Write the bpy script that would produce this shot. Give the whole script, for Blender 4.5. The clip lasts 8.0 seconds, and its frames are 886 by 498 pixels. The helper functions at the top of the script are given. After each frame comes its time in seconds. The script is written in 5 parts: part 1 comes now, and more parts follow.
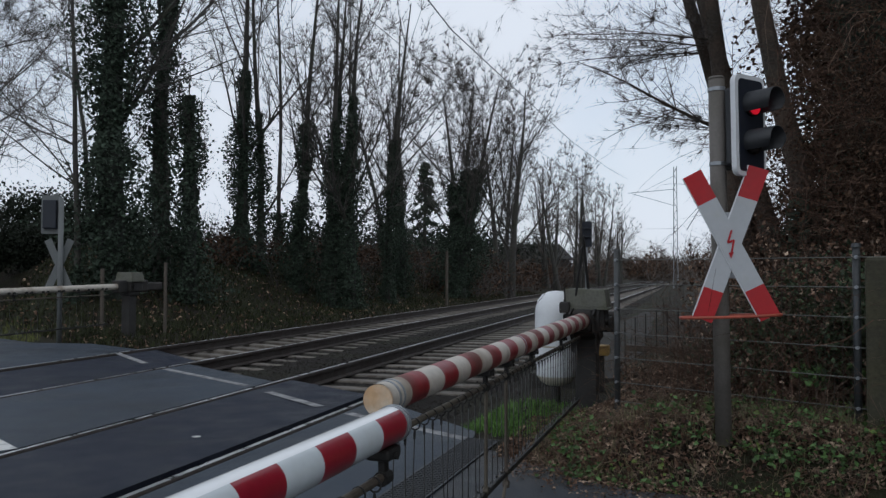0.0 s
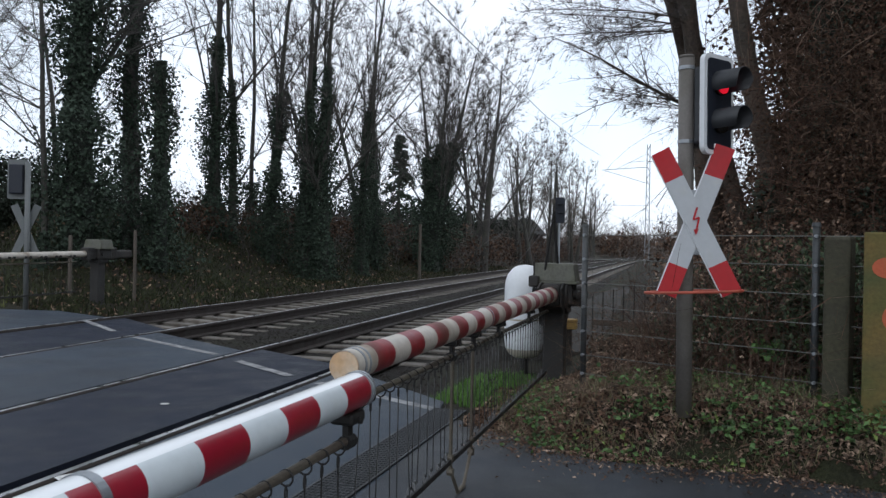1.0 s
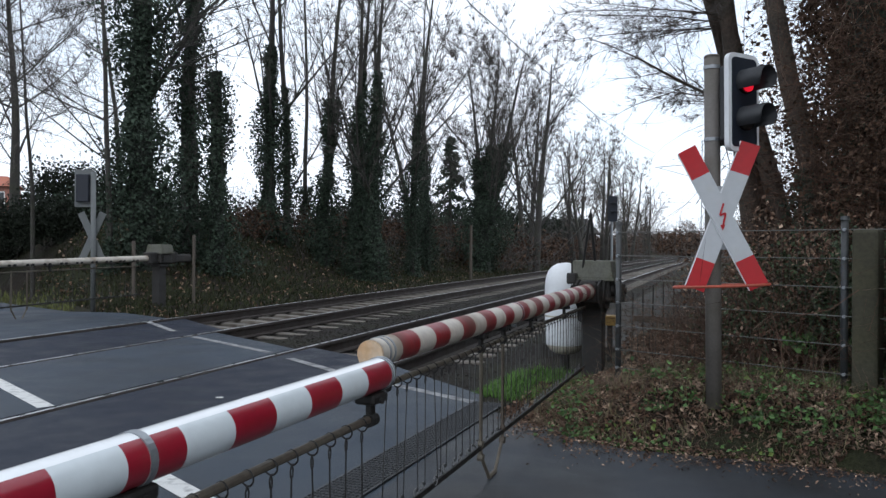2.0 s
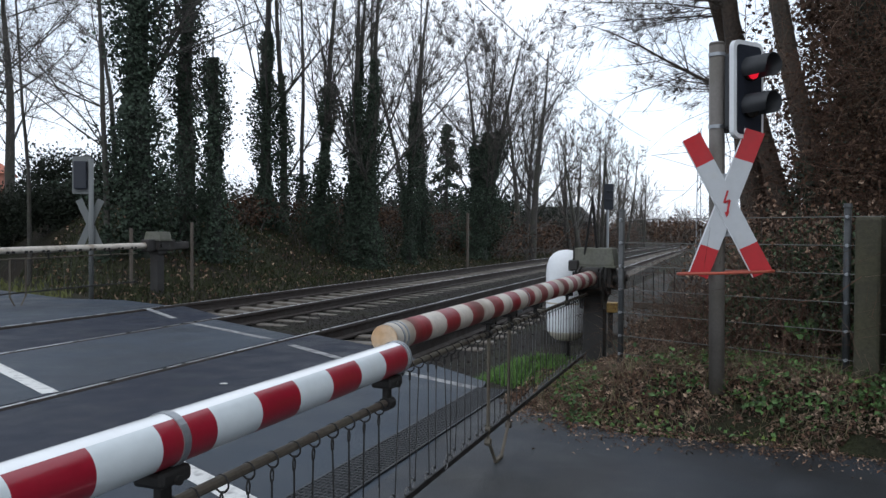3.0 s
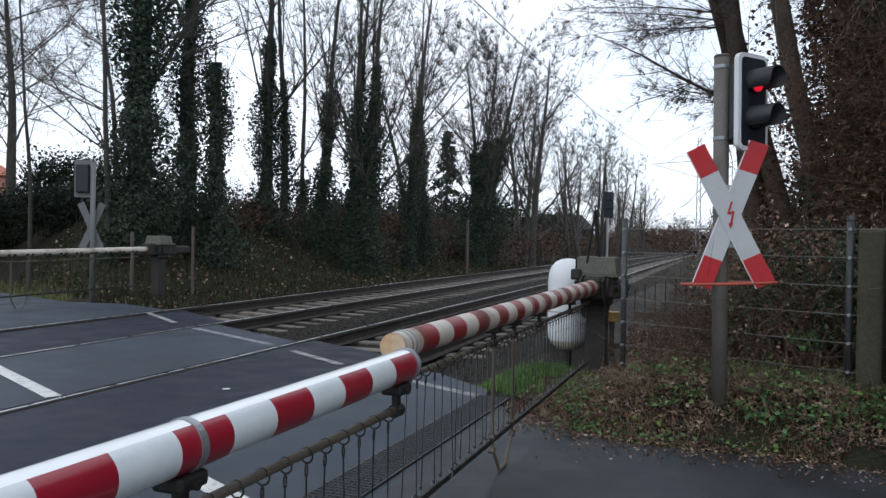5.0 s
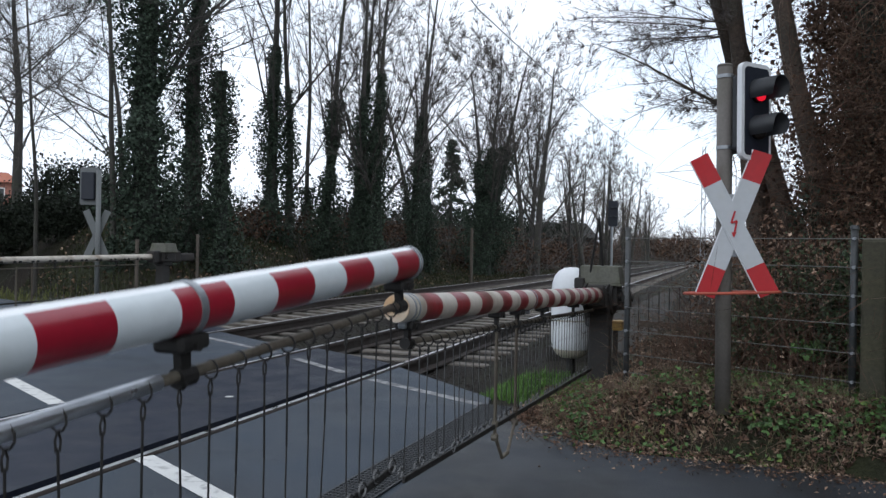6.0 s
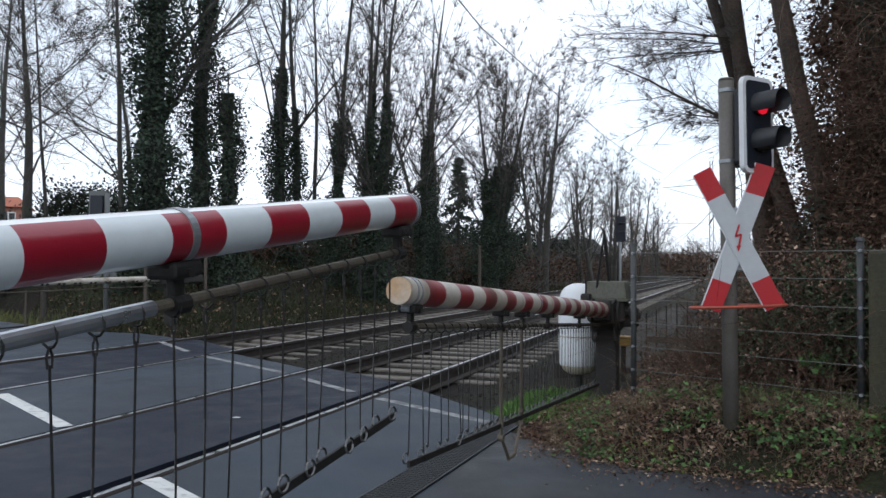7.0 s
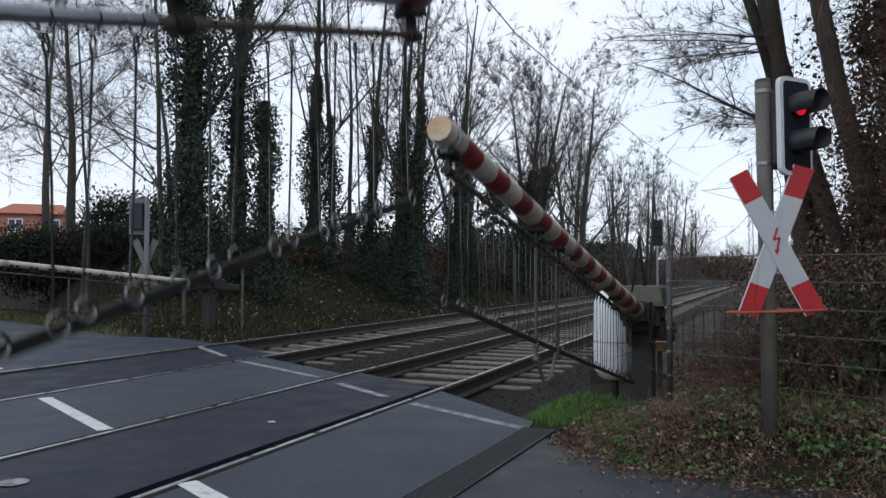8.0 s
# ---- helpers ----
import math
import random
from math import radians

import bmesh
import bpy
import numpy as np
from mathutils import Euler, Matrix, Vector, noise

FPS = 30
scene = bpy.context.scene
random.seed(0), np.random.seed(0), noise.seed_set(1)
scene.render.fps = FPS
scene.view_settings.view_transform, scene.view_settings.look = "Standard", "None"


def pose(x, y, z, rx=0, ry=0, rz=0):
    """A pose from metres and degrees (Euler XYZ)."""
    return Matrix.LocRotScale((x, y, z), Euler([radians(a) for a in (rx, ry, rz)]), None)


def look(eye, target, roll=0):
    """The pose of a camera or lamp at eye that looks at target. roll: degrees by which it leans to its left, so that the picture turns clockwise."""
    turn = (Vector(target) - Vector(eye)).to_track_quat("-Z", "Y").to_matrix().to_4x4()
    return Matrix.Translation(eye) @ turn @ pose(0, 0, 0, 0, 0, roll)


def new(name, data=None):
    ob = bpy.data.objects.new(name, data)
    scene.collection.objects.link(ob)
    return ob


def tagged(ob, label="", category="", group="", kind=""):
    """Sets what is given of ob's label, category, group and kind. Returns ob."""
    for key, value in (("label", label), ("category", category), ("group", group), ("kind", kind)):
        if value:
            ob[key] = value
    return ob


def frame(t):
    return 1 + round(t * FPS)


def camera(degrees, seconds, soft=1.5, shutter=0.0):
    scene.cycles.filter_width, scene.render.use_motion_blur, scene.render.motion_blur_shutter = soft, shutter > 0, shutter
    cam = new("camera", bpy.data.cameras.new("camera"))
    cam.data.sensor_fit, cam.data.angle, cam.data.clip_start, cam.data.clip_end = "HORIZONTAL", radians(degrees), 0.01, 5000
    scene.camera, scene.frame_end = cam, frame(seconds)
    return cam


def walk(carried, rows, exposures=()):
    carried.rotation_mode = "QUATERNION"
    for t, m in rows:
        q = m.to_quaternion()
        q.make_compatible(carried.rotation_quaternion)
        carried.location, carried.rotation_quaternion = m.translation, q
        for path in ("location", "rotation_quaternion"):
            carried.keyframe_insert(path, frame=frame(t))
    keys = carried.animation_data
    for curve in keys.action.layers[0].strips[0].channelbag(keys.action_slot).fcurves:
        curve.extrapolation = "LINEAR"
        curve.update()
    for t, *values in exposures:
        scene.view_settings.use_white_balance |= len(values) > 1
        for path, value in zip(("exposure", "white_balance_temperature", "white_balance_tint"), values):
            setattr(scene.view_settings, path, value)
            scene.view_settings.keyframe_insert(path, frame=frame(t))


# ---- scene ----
cam = camera(59.3, 8.0, soft=1.4, shutter=0.45)
PATH = [
    (0, (2.997, -1.698, 1.258), (2.411, 0.213, 1.321), 0.1),
    (0.5, (3.014, -1.694, 1.253), (2.442, 0.221, 1.31), 0.5),
    (1, (3.029, -1.728, 1.247), (2.508, 0.203, 1.243), 1.1),
    (1.5, (3.13, -1.829, 1.232), (2.557, 0.087, 1.242), 0.1),
    (2, (3.219, -1.909, 1.234), (2.565, -0.019, 1.231), 0.3),
    (3.3, (3.153, -1.95, 1.224), (2.526, -0.051, 1.186), 0.6),
    (3.5, (3.16, -1.945, 1.237), (2.558, -0.037, 1.218), 1.0),
    (4, (3.144, -1.958, 1.238), (2.515, -0.059, 1.213), 0.5),
    (4.5, (3.132, -1.974, 1.237), (2.5, -0.077, 1.216), 0.8),
    (6, (3.142, -1.985, 1.239), (2.492, -0.094, 1.242), 1.1),
    (6.5, (3.154, -1.992, 1.245), (2.521, -0.095, 1.281), 1.2),
    (7, (3.171, -1.981, 1.237), (2.5, -0.098, 1.286), 0.3),
    (7.5, (3.181, -1.989, 1.235), (2.439, -0.131, 1.259), 0.0),
    (8, (3.185, -1.972, 1.239), (2.43, -0.121, 1.3), 0.1),
]
walk(cam, [(t, look(eye, target, roll)) for t, eye, target, roll in PATH],
     [(0.0, -0.58, 6000, 10), (0.6, -0.36, 6000, 10), (1.2, 0.03, 6000, 10), (1.5, 0.08, 6000, 10), (6.8, 0.05, 6000, 10), (7.4, -0.06, 6000, 10), (8.0, -0.2, 6000, 10)])

# ---------------------------------------------------------------- light
world = bpy.data.worlds.new("overcast_sky")
scene.world = world
world.use_nodes = True
wn, wl = world.node_tree.nodes, world.node_tree.links
wn.clear()
w_out = wn.new("ShaderNodeOutputWorld")
w_bg = wn.new("ShaderNodeBackground")
w_sky = wn.new("ShaderNodeTexSky")
w_sky.sky_type = "NISHITA"
w_sky.sun_disc = False
w_sky.sun_elevation = radians(20)
w_sky.sun_rotation = radians(160)
w_scale = wn.new("ShaderNodeVectorMath")
w_scale.operation = "SCALE"
w_scale.inputs["Scale"].default_value = 0.12
w_noise = wn.new("ShaderNodeTexNoise")
w_noise.inputs["Scale"].default_value = 2.6
w_noise.inputs["Detail"].default_value = 6.0
w_ramp = wn.new("ShaderNodeValToRGB")
w_ramp.color_ramp.elements[0].position = 0.34
w_ramp.color_ramp.elements[0].color = (0.72, 0.72, 0.72, 1)
w_ramp.color_ramp.elements[1].position = 0.56
w_ramp.color_ramp.elements[1].color = (1, 1, 1, 1)
w_mix = wn.new("ShaderNodeMix")
w_mix.data_type = "RGBA"
w_mix.inputs["B"].default_value = (0.93, 0.96, 1.0, 1)
w_bg.inputs["Strength"].default_value = 1.12
# the clouds are a little thinner and brighter up the line
w_dir = wn.new("ShaderNodeTexCoord")
w_dot = wn.new("ShaderNodeVectorMath")
w_dot.operation = "DOT_PRODUCT"
w_dot.inputs[1].default_value = Vector((-0.25, 0.92, 0.3)).normalized()
w_side = wn.new("ShaderNodeMapRange")
w_side.inputs["From Min"].default_value, w_side.inputs["From Max"].default_value = -1, 1
w_side.inputs["To Min"].default_value, w_side.inputs["To Max"].default_value = 0.94, 1.1
w_bright = wn.new("ShaderNodeVectorMath")
w_bright.operation = "SCALE"
wl.new(w_sky.outputs["Color"], w_scale.inputs[0])
wl.new(w_noise.outputs["Fac"], w_ramp.inputs["Fac"])
wl.new(w_ramp.outputs["Color"], w_mix.inputs["Factor"])
wl.new(w_scale.outputs["Vector"], w_mix.inputs["A"])
wl.new(w_dir.outputs["Generated"], w_dot.inputs[0])
wl.new(w_dot.outputs["Value"], w_side.inputs["Value"])
wl.new(w_mix.outputs["Result"], w_bright.inputs[0])
wl.new(w_side.outputs["Result"], w_bright.inputs["Scale"])
wl.new(w_bright.outputs["Vector"], w_bg.inputs["Color"])
wl.new(w_bg.outputs["Background"], w_out.inputs["Surface"])

sun_data = bpy.data.lights.new("sun", "SUN")
sun_data.energy = 0.5
sun_data.angle = radians(25)
sun_data.color = (1.0, 0.97, 0.92)
sun = new("sun", sun_data)
sun.matrix_world = look((0, 0, 30), (-5, 14, 18))


# ---------------------------------------------------------------- materials
def material(name, base, rough=0.8, metal=0.0, spread=0.25, scale=6.0, fine=60.0, bump=0.3, second=None, amount=0.5,
             mask_scale=3.0, mask_lo=0.45, mask_hi=0.65, vary=0.0, island=0.0, coat=0.0, bump_dist=0.01, rough_spread=0.15, spec=0.5):
    """Base colour with two scales of variation, a second colour in patches, bump, and a per-object or per-piece shift."""
    m = bpy.data.materials.new(name)
    m.use_nodes = True
    n, l = m.node_tree.nodes, m.node_tree.links
    b = n["Principled BSDF"]
    b.inputs["Metallic"].default_value = metal
    b.inputs["Coat Weight"].default_value = coat
    b.inputs["Specular IOR Level"].default_value = spec
    co = n.new("ShaderNodeTexCoord")
    big = n.new("ShaderNodeTexNoise")
    big.inputs["Scale"].default_value = scale
    big.inputs["Detail"].default_value = 5
    small = n.new("ShaderNodeTexNoise")
    small.inputs["Scale"].default_value = fine
    small.inputs["Detail"].default_value = 4
    for t in (big, small):
        l.new(co.outputs["Object"], t.inputs["Vector"])
    add = n.new("ShaderNodeMath")
    add.operation = "ADD"
    l.new(big.outputs["Fac"], add.inputs[0])
    l.new(small.outputs["Fac"], add.inputs[1])
    rng = n.new("ShaderNodeMapRange")
    rng.inputs["From Min"].default_value, rng.inputs["From Max"].default_value = 0.65, 1.35
    rng.inputs["To Min"].default_value, rng.inputs["To Max"].default_value = 1 - spread, 1 + spread
    l.new(add.outputs[0], rng.inputs["Value"])
    value = rng.outputs["Result"]
    for kind, w in (("obj", vary), ("isl", island)):
        if w:
            src = n.new("ShaderNodeObjectInfo") if kind == "obj" else n.new("ShaderNodeNewGeometry")
            r2 = n.new("ShaderNodeMapRange")
            r2.inputs["To Min"].default_value, r2.inputs["To Max"].default_value = 1 - w, 1 + w
            l.new(src.outputs["Random" if kind == "obj" else "Random Per Island"], r2.inputs["Value"])
            mu = n.new("ShaderNodeMath")
            mu.operation = "MULTIPLY"
            l.new(value, mu.inputs[0])
            l.new(r2.outputs["Result"], mu.inputs[1])
            value = mu.outputs[0]
    colour = None
    if second:
        mix = n.new("ShaderNodeMix")
        mix.data_type = "RGBA"
        mix.inputs["A"].default_value = (*base, 1)
        mix.inputs["B"].default_value = (*second, 1)
        msk = n.new("ShaderNodeTexNoise")
        msk.inputs["Scale"].default_value = mask_scale
        msk.inputs["Detail"].default_value = 6
        l.new(co.outputs["Object"], msk.inputs["Vector"])
        mr = n.new("ShaderNodeMapRange")
        mr.inputs["From Min"].default_value, mr.inputs["From Max"].default_value = mask_lo, mask_hi
        mr.inputs["To Max"].default_value = amount
        l.new(msk.outputs["Fac"], mr.inputs["Value"])
        l.new(mr.outputs["Result"], mix.inputs["Factor"])
        colour = mix.outputs["Result"]
    sc = n.new("ShaderNodeVectorMath")
    sc.operation = "SCALE"
    if colour:
        l.new(colour, sc.inputs[0])
    else:
        sc.inputs[0].default_value = base
    l.new(value, sc.inputs["Scale"])
    l.new(sc.outputs["Vector"], b.inputs["Base Color"])
    rr = n.new("ShaderNodeMapRange")
    rr.inputs["From Min"].default_value, rr.inputs["From Max"].default_value = 0.3, 0.7
    rr.inputs["To Min"].default_value, rr.inputs["To Max"].default_value = max(0.03, rough - rough_spread), min(1, rough + rough_spread)
    l.new(big.outputs["Fac"], rr.inputs["Value"])
    l.new(rr.outputs["Result"], b.inputs["Roughness"])
    if bump:
        bp = n.new("ShaderNodeBump")
        bp.inputs["Strength"].default_value = bump
        bp.inputs["Distance"].default_value = bump_dist
        l.new(small.outputs["Fac"], bp.inputs["Height"])
        l.new(bp.outputs["Normal"], b.inputs["Normal"])
    return m


def glow(name, colour, strength):
    m = bpy.data.materials.new(name)
    m.use_nodes = True
    b = m.node_tree.nodes["Principled BSDF"]
    b.inputs["Base Color"].default_value = (*colour, 1)
    b.inputs["Emission Color"].default_value = (*colour, 1)
    b.inputs["Emission Strength"].default_value = strength
    return m


ASPHALT = material("asphalt", (0.031, 0.043, 0.06), 0.6, spread=0.42, scale=1.2, fine=170, bump=0.6, second=(0.024, 0.031, 0.042), amount=0.9, mask_scale=0.8, bump_dist=0.006, spec=0.4)
GRAVEL = material("gravel", (0.05, 0.046, 0.041), 0.9, spread=0.4, scale=3, fine=60, bump=0.8, second=(0.03, 0.03, 0.022), amount=0.7, mask_scale=1.2, bump_dist=0.02, spec=0.2)
PATH_ASPHALT = material("worn_asphalt", (0.032, 0.037, 0.045), 0.55, spread=0.36, scale=2.0, fine=160, bump=0.7, second=(0.022, 0.022, 0.022), amount=0.9, mask_scale=0.9, bump_dist=0.006, spec=0.4)
PANEL = material("rubber_panel", (0.009, 0.013, 0.026), 0.6, spread=0.3, scale=2.2, fine=140, bump=0.4, second=(0.017, 0.022, 0.035), amount=0.7, mask_scale=1.5, spec=0.3)
GROOVE = material("groove_dirt", (0.012, 0.012, 0.012), 0.9, bump=0.3)
ROAD_PAINT = material("road_paint", (0.62, 0.62, 0.6), 0.6, spread=0.12, scale=8, fine=200, bump=0.3, second=(0.2, 0.2, 0.2), amount=0.7, mask_scale=14, mask_lo=0.52, mask_hi=0.7)
FADED_PAINT = material("faded_paint", (0.3, 0.3, 0.3), 0.65, spread=0.2, scale=8, fine=160, bump=0.3, second=(0.1, 0.1, 0.105), amount=0.9, mask_scale=9, mask_lo=0.42, mask_hi=0.62)
SOIL = material("soil", (0.026, 0.021, 0.015), 0.95, spread=0.5, scale=2.0, fine=40, bump=0.9, second=(0.028, 0.034, 0.014), amount=0.8, mask_scale=0.5, bump_dist=0.05, spec=0.2)
BALLAST = material("ballast", (0.021, 0.018, 0.015), 0.95, spread=0.6, scale=9, fine=30, bump=1.0, second=(0.026, 0.028, 0.014), amount=0.6, mask_scale=0.8, bump_dist=0.06, spec=0.2)
STONE = material("ballast_stone", (0.026, 0.022, 0.019), 0.95, spread=0.25, island=0.6, bump=0.4, spec=0.2)
SLEEPER = material("sleeper_concrete", (0.16, 0.145, 0.126), 0.9, spread=0.3, scale=4, fine=50, bump=0.5, second=(0.085, 0.07, 0.055), amount=0.85, mask_scale=5, vary=0.25)
RAIL_SIDE = material("rail_rust", (0.032, 0.024, 0.02), 0.85, spread=0.3, fine=60, bump=0.4)
RAIL_TOP = material("rail_head_steel", (0.6, 0.6, 0.62), 0.33, metal=1.0, spread=0.1, bump=0.05)
WHITE = material("white_lacquer", (0.58, 0.63, 0.65), 0.22, spread=0.06, scale=3, fine=30, bump=0.05, second=(0.46, 0.46, 0.42), amount=0.35, mask_scale=6, mask_lo=0.55, mask_hi=0.75, coat=0.6, rough_spread=0.08)
RED = material("red_lacquer", (0.25, 0.008, 0.022), 0.35, spread=0.1, scale=3, fine=30, bump=0.05, second=(0.2, 0.02, 0.02), amount=0.5, mask_scale=6, mask_lo=0.55, mask_hi=0.75, coat=0.6, rough_spread=0.08)
OLD_WHITE = material("grimy_white_lacquer", (0.5, 0.46, 0.4), 0.5, spread=0.15, scale=5, fine=40, bump=0.1, second=(0.17, 0.13, 0.09), amount=0.8, mask_scale=5, mask_lo=0.47, mask_hi=0.68)
OLD_RED = material("grimy_red_lacquer", (0.22, 0.014, 0.02), 0.5, spread=0.2, scale=5, fine=40, bump=0.1, second=(0.09, 0.04, 0.03), amount=0.8, mask_scale=5, mask_lo=0.45, mask_hi=0.68)
CAP_WOOD = material("cap_disc", (0.55, 0.36, 0.2), 0.6, spread=0.15, scale=8, fine=60, bump=0.1, second=(0.62, 0.55, 0.45), amount=0.9, mask_scale=7)
STEEL = material("galvanised_steel", (0.32, 0.34, 0.36), 0.45, metal=0.7, spread=0.15, scale=8, fine=60, bump=0.1)
BRIGHT_STEEL = material("bare_steel_sleeve", (0.55, 0.58, 0.62), 0.3, metal=0.9, spread=0.1, bump=0.05)
# near boom's white top strip, sky glare put into its brighter colour
GLARE_WHITE = material("glare_white_lacquer", (0.82, 0.84, 0.85), 0.2, spread=0.03, scale=3, fine=30, bump=0.03, coat=0.6, rough_spread=0.06)
RING_STEEL = material("worn_ring_steel", (0.17, 0.17, 0.17), 0.4, metal=0.7, spread=0.3, bump=0.1)
DARK_STEEL = material("dark_steel", (0.022, 0.021, 0.02), 0.6, metal=0.4, spread=0.3, bump=0.2)
GRATE_STEEL = material("grate_steel", (0.055, 0.058, 0.062), 0.65, metal=0.3, spread=0.35, bump=0.2)
ROD_PAINT = material("weathered_rod", (0.12, 0.105, 0.08), 0.65, metal=0.2, spread=0.3, scale=6, fine=60, bump=0.2, second=(0.06, 0.045, 0.035), amount=0.8)
MACHINE = material("mossy_machine_cover", (0.115, 0.115, 0.095), 0.8, spread=0.25, scale=5, fine=50, bump=0.3, second=(0.07, 0.075, 0.045), amount=0.8, mask_scale=4)
MACHINE_DARK = material("machine_housing", (0.022, 0.021, 0.02), 0.75, spread=0.3, scale=5, fine=50, bump=0.3, second=(0.035, 0.028, 0.022), amount=0.6)
TANK = material("white_shell", (0.72, 0.74, 0.76), 0.45, spread=0.05, scale=3, fine=30, bump=0.05, second=(0.5, 0.48, 0.42), amount=0.4, mask_scale=4, mask_lo=0.55, mask_hi=0.8)
TANK_LOW = material("grimy_shell", (0.5, 0.46, 0.37), 0.6, spread=0.15, scale=4, fine=40, bump=0.1, second=(0.2, 0.18, 0.12), amount=0.8, mask_scale=5)
POST = material("grey_sign_post", (0.14, 0.128, 0.118), 0.7, spread=0.15, scale=5, fine=60, bump=0.2, second=(0.1, 0.09, 0.07), amount=0.7, mask_scale=4)
SIGN_WHITE = material("sign_white", (0.44, 0.46, 0.48), 0.5, spread=0.05, scale=5, fine=30, bump=0.03, second=(0.46, 0.46, 0.43), amount=0.5, mask_scale=8, mask_lo=0.55, mask_hi=0.75)
SIGN_RED = material("sign_red", (0.4, 0.01, 0.015), 0.6, spread=0.1, scale=5, fine=30, bump=0.03)
RUST_RED = material("rusty_red_hoop", (0.33, 0.07, 0.04), 0.6, spread=0.3, scale=9, fine=50, bump=0.2)
BOARD = material("signal_board", (0.012, 0.016, 0.026), 0.5, spread=0.2, bump=0.05)
BOARD_EDGE = material("board_white_edge", (0.68, 0.7, 0.72), 0.4, spread=0.06, bump=0.03)
HOOD = material("signal_hood", (0.02, 0.022, 0.026), 0.55, spread=0.2, bump=0.05)
LAMP_RED = glow("red_lamp", (0.8, 0.01, 0.03), 0.75)
LAMP_OFF = material("dark_lens", (0.02, 0.015, 0.012), 0.15, bump=0)
FENCE_POST = material("fence_post_paint", (0.055, 0.06, 0.064), 0.55, metal=0.3, spread=0.2, scale=6, fine=60, bump=0.1, second=(0.16, 0.16, 0.15), amount=0.3)
UPRIGHT_WIRE = material("dull_upright_wire", (0.06, 0.058, 0.052), 0.6, metal=0.4, spread=0.25, bump=0.05)
FENCE_WIRE = material("fence_wire", (0.15, 0.15, 0.14), 0.5, metal=0.6, spread=0.25, bump=0.05)
MOSSY_BOARD = material("mossy_ochre_board", (0.14, 0.1, 0.03), 0.85, spread=0.25, scale=3, fine=50, bump=0.3, second=(0.07, 0.08, 0.025), amount=0.9, mask_scale=2.5, mask_lo=0.4, mask_hi=0.6)
ORANGE = material("orange_spray", (0.42, 0.1, 0.045), 0.8, spread=0.15, bump=0.1)
GREY_GREEN = material("grey_green_concrete", (0.058, 0.055, 0.032), 0.85, spread=0.35, scale=4, fine=50, bump=0.4, second=(0.045, 0.042, 0.028), amount=0.9, mask_scale=3)
WOOD_RAIL = material("weathered_plank", (0.09, 0.075, 0.06), 0.85, spread=0.3, scale=5, fine=60, bump=0.4)
YELLOW = material("yellow_box", (0.42, 0.26, 0.07), 0.6, spread=0.2, bump=0.1)
BARK = material("bark", (0.05, 0.046, 0.042), 0.95, spread=0.4, scale=5, fine=40, bump=0.8, second=(0.05, 0.055, 0.035), amount=0.7, mask_scale=2, bump_dist=0.03)
DULL_BRAMBLE = material("dull_bramble_leaves", (0.055, 0.08, 0.04), 0.65, spread=0.25, bump=0, island=0.6, spec=0.35)
STICK = material("tan_sticks", (0.16, 0.115, 0.085), 0.85, spread=0.3, bump=0, island=0.5, spec=0.25)
RED_STICK = material("reddish_brown_sticks", (0.085, 0.05, 0.036), 0.9, spread=0.3, bump=0, island=0.5, spec=0.2)
MOSSY_GRASS = material("mossy_grass_blades", (0.1, 0.11, 0.03), 0.8, spread=0.25, bump=0, island=0.5)
BARK_RED = material("brown_bark", (0.075, 0.055, 0.042), 0.95, spread=0.4, scale=5, fine=40, bump=0.8, second=(0.045, 0.04, 0.03), amount=0.7, mask_scale=2, bump_dist=0.03)
TWIG = material("twigs", (0.09, 0.08, 0.073), 0.9, spread=0.2, bump=0, island=0.25)
# paler copy of the twigs for distant growth, haze put into the colour
HAZY_TWIG = material("hazy_far_twigs", (0.13, 0.11, 0.095), 0.9, spread=0.2, bump=0, island=0.25)
IVY = material("ivy_leaves", (0.038, 0.056, 0.038), 0.75, spread=0.2, bump=0, island=0.45, spec=0.3)
# filler behind the ivy leaves, their inner shade put into its dark colour
IVY_CORE = material("ivy_core", (0.018, 0.023, 0.016), 0.9, spread=0.5, scale=8, fine=30, bump=1.0, bump_dist=0.05)
FIR = material("fir_needles", (0.025, 0.045, 0.025), 0.7, spread=0.2, bump=0, island=0.5)
HEDGE = material("hedge_leaves", (0.02, 0.026, 0.017), 0.7, spread=0.2, bump=0, island=0.5, spec=0.2)
DRY_LEAF = material("dry_leaves", (0.1, 0.058, 0.038), 0.8, spread=0.3, bump=0, island=0.85, second=(0.3, 0.22, 0.16), amount=0.9, mask_scale=9, mask_lo=0.5, mask_hi=0.62, spec=0.35)
BRUSH_LEAF = material("brown_brush_leaves", (0.075, 0.046, 0.03), 0.9, spread=0.25, bump=0, island=0.7, spec=0.2)
BRAMBLE = material("bramble_leaves", (0.065, 0.12, 0.036), 0.6, spread=0.25, bump=0, island=0.6, spec=0.35)
PALE_GREEN = material("pale_green_leaves", (0.13, 0.18, 0.04), 0.6, spread=0.25, bump=0, island=0.4)
GRASS = material("grass_blades", (0.075, 0.16, 0.025), 0.65, spread=0.25, bump=0, island=0.5)
DRY_GRASS = material("dry_grass_blades", (0.13, 0.115, 0.06), 0.8, spread=0.25, bump=0, island=0.5)
BANK_GRASS = material("bank_grass_blades", (0.031, 0.036, 0.016), 0.85, spread=0.25, bump=0, island=0.7, spec=0.2)
ROOF_RED = material("red_roof_tiles", (0.36, 0.12, 0.07), 0.8, spread=0.2, scale=2, fine=12, bump=0.3)
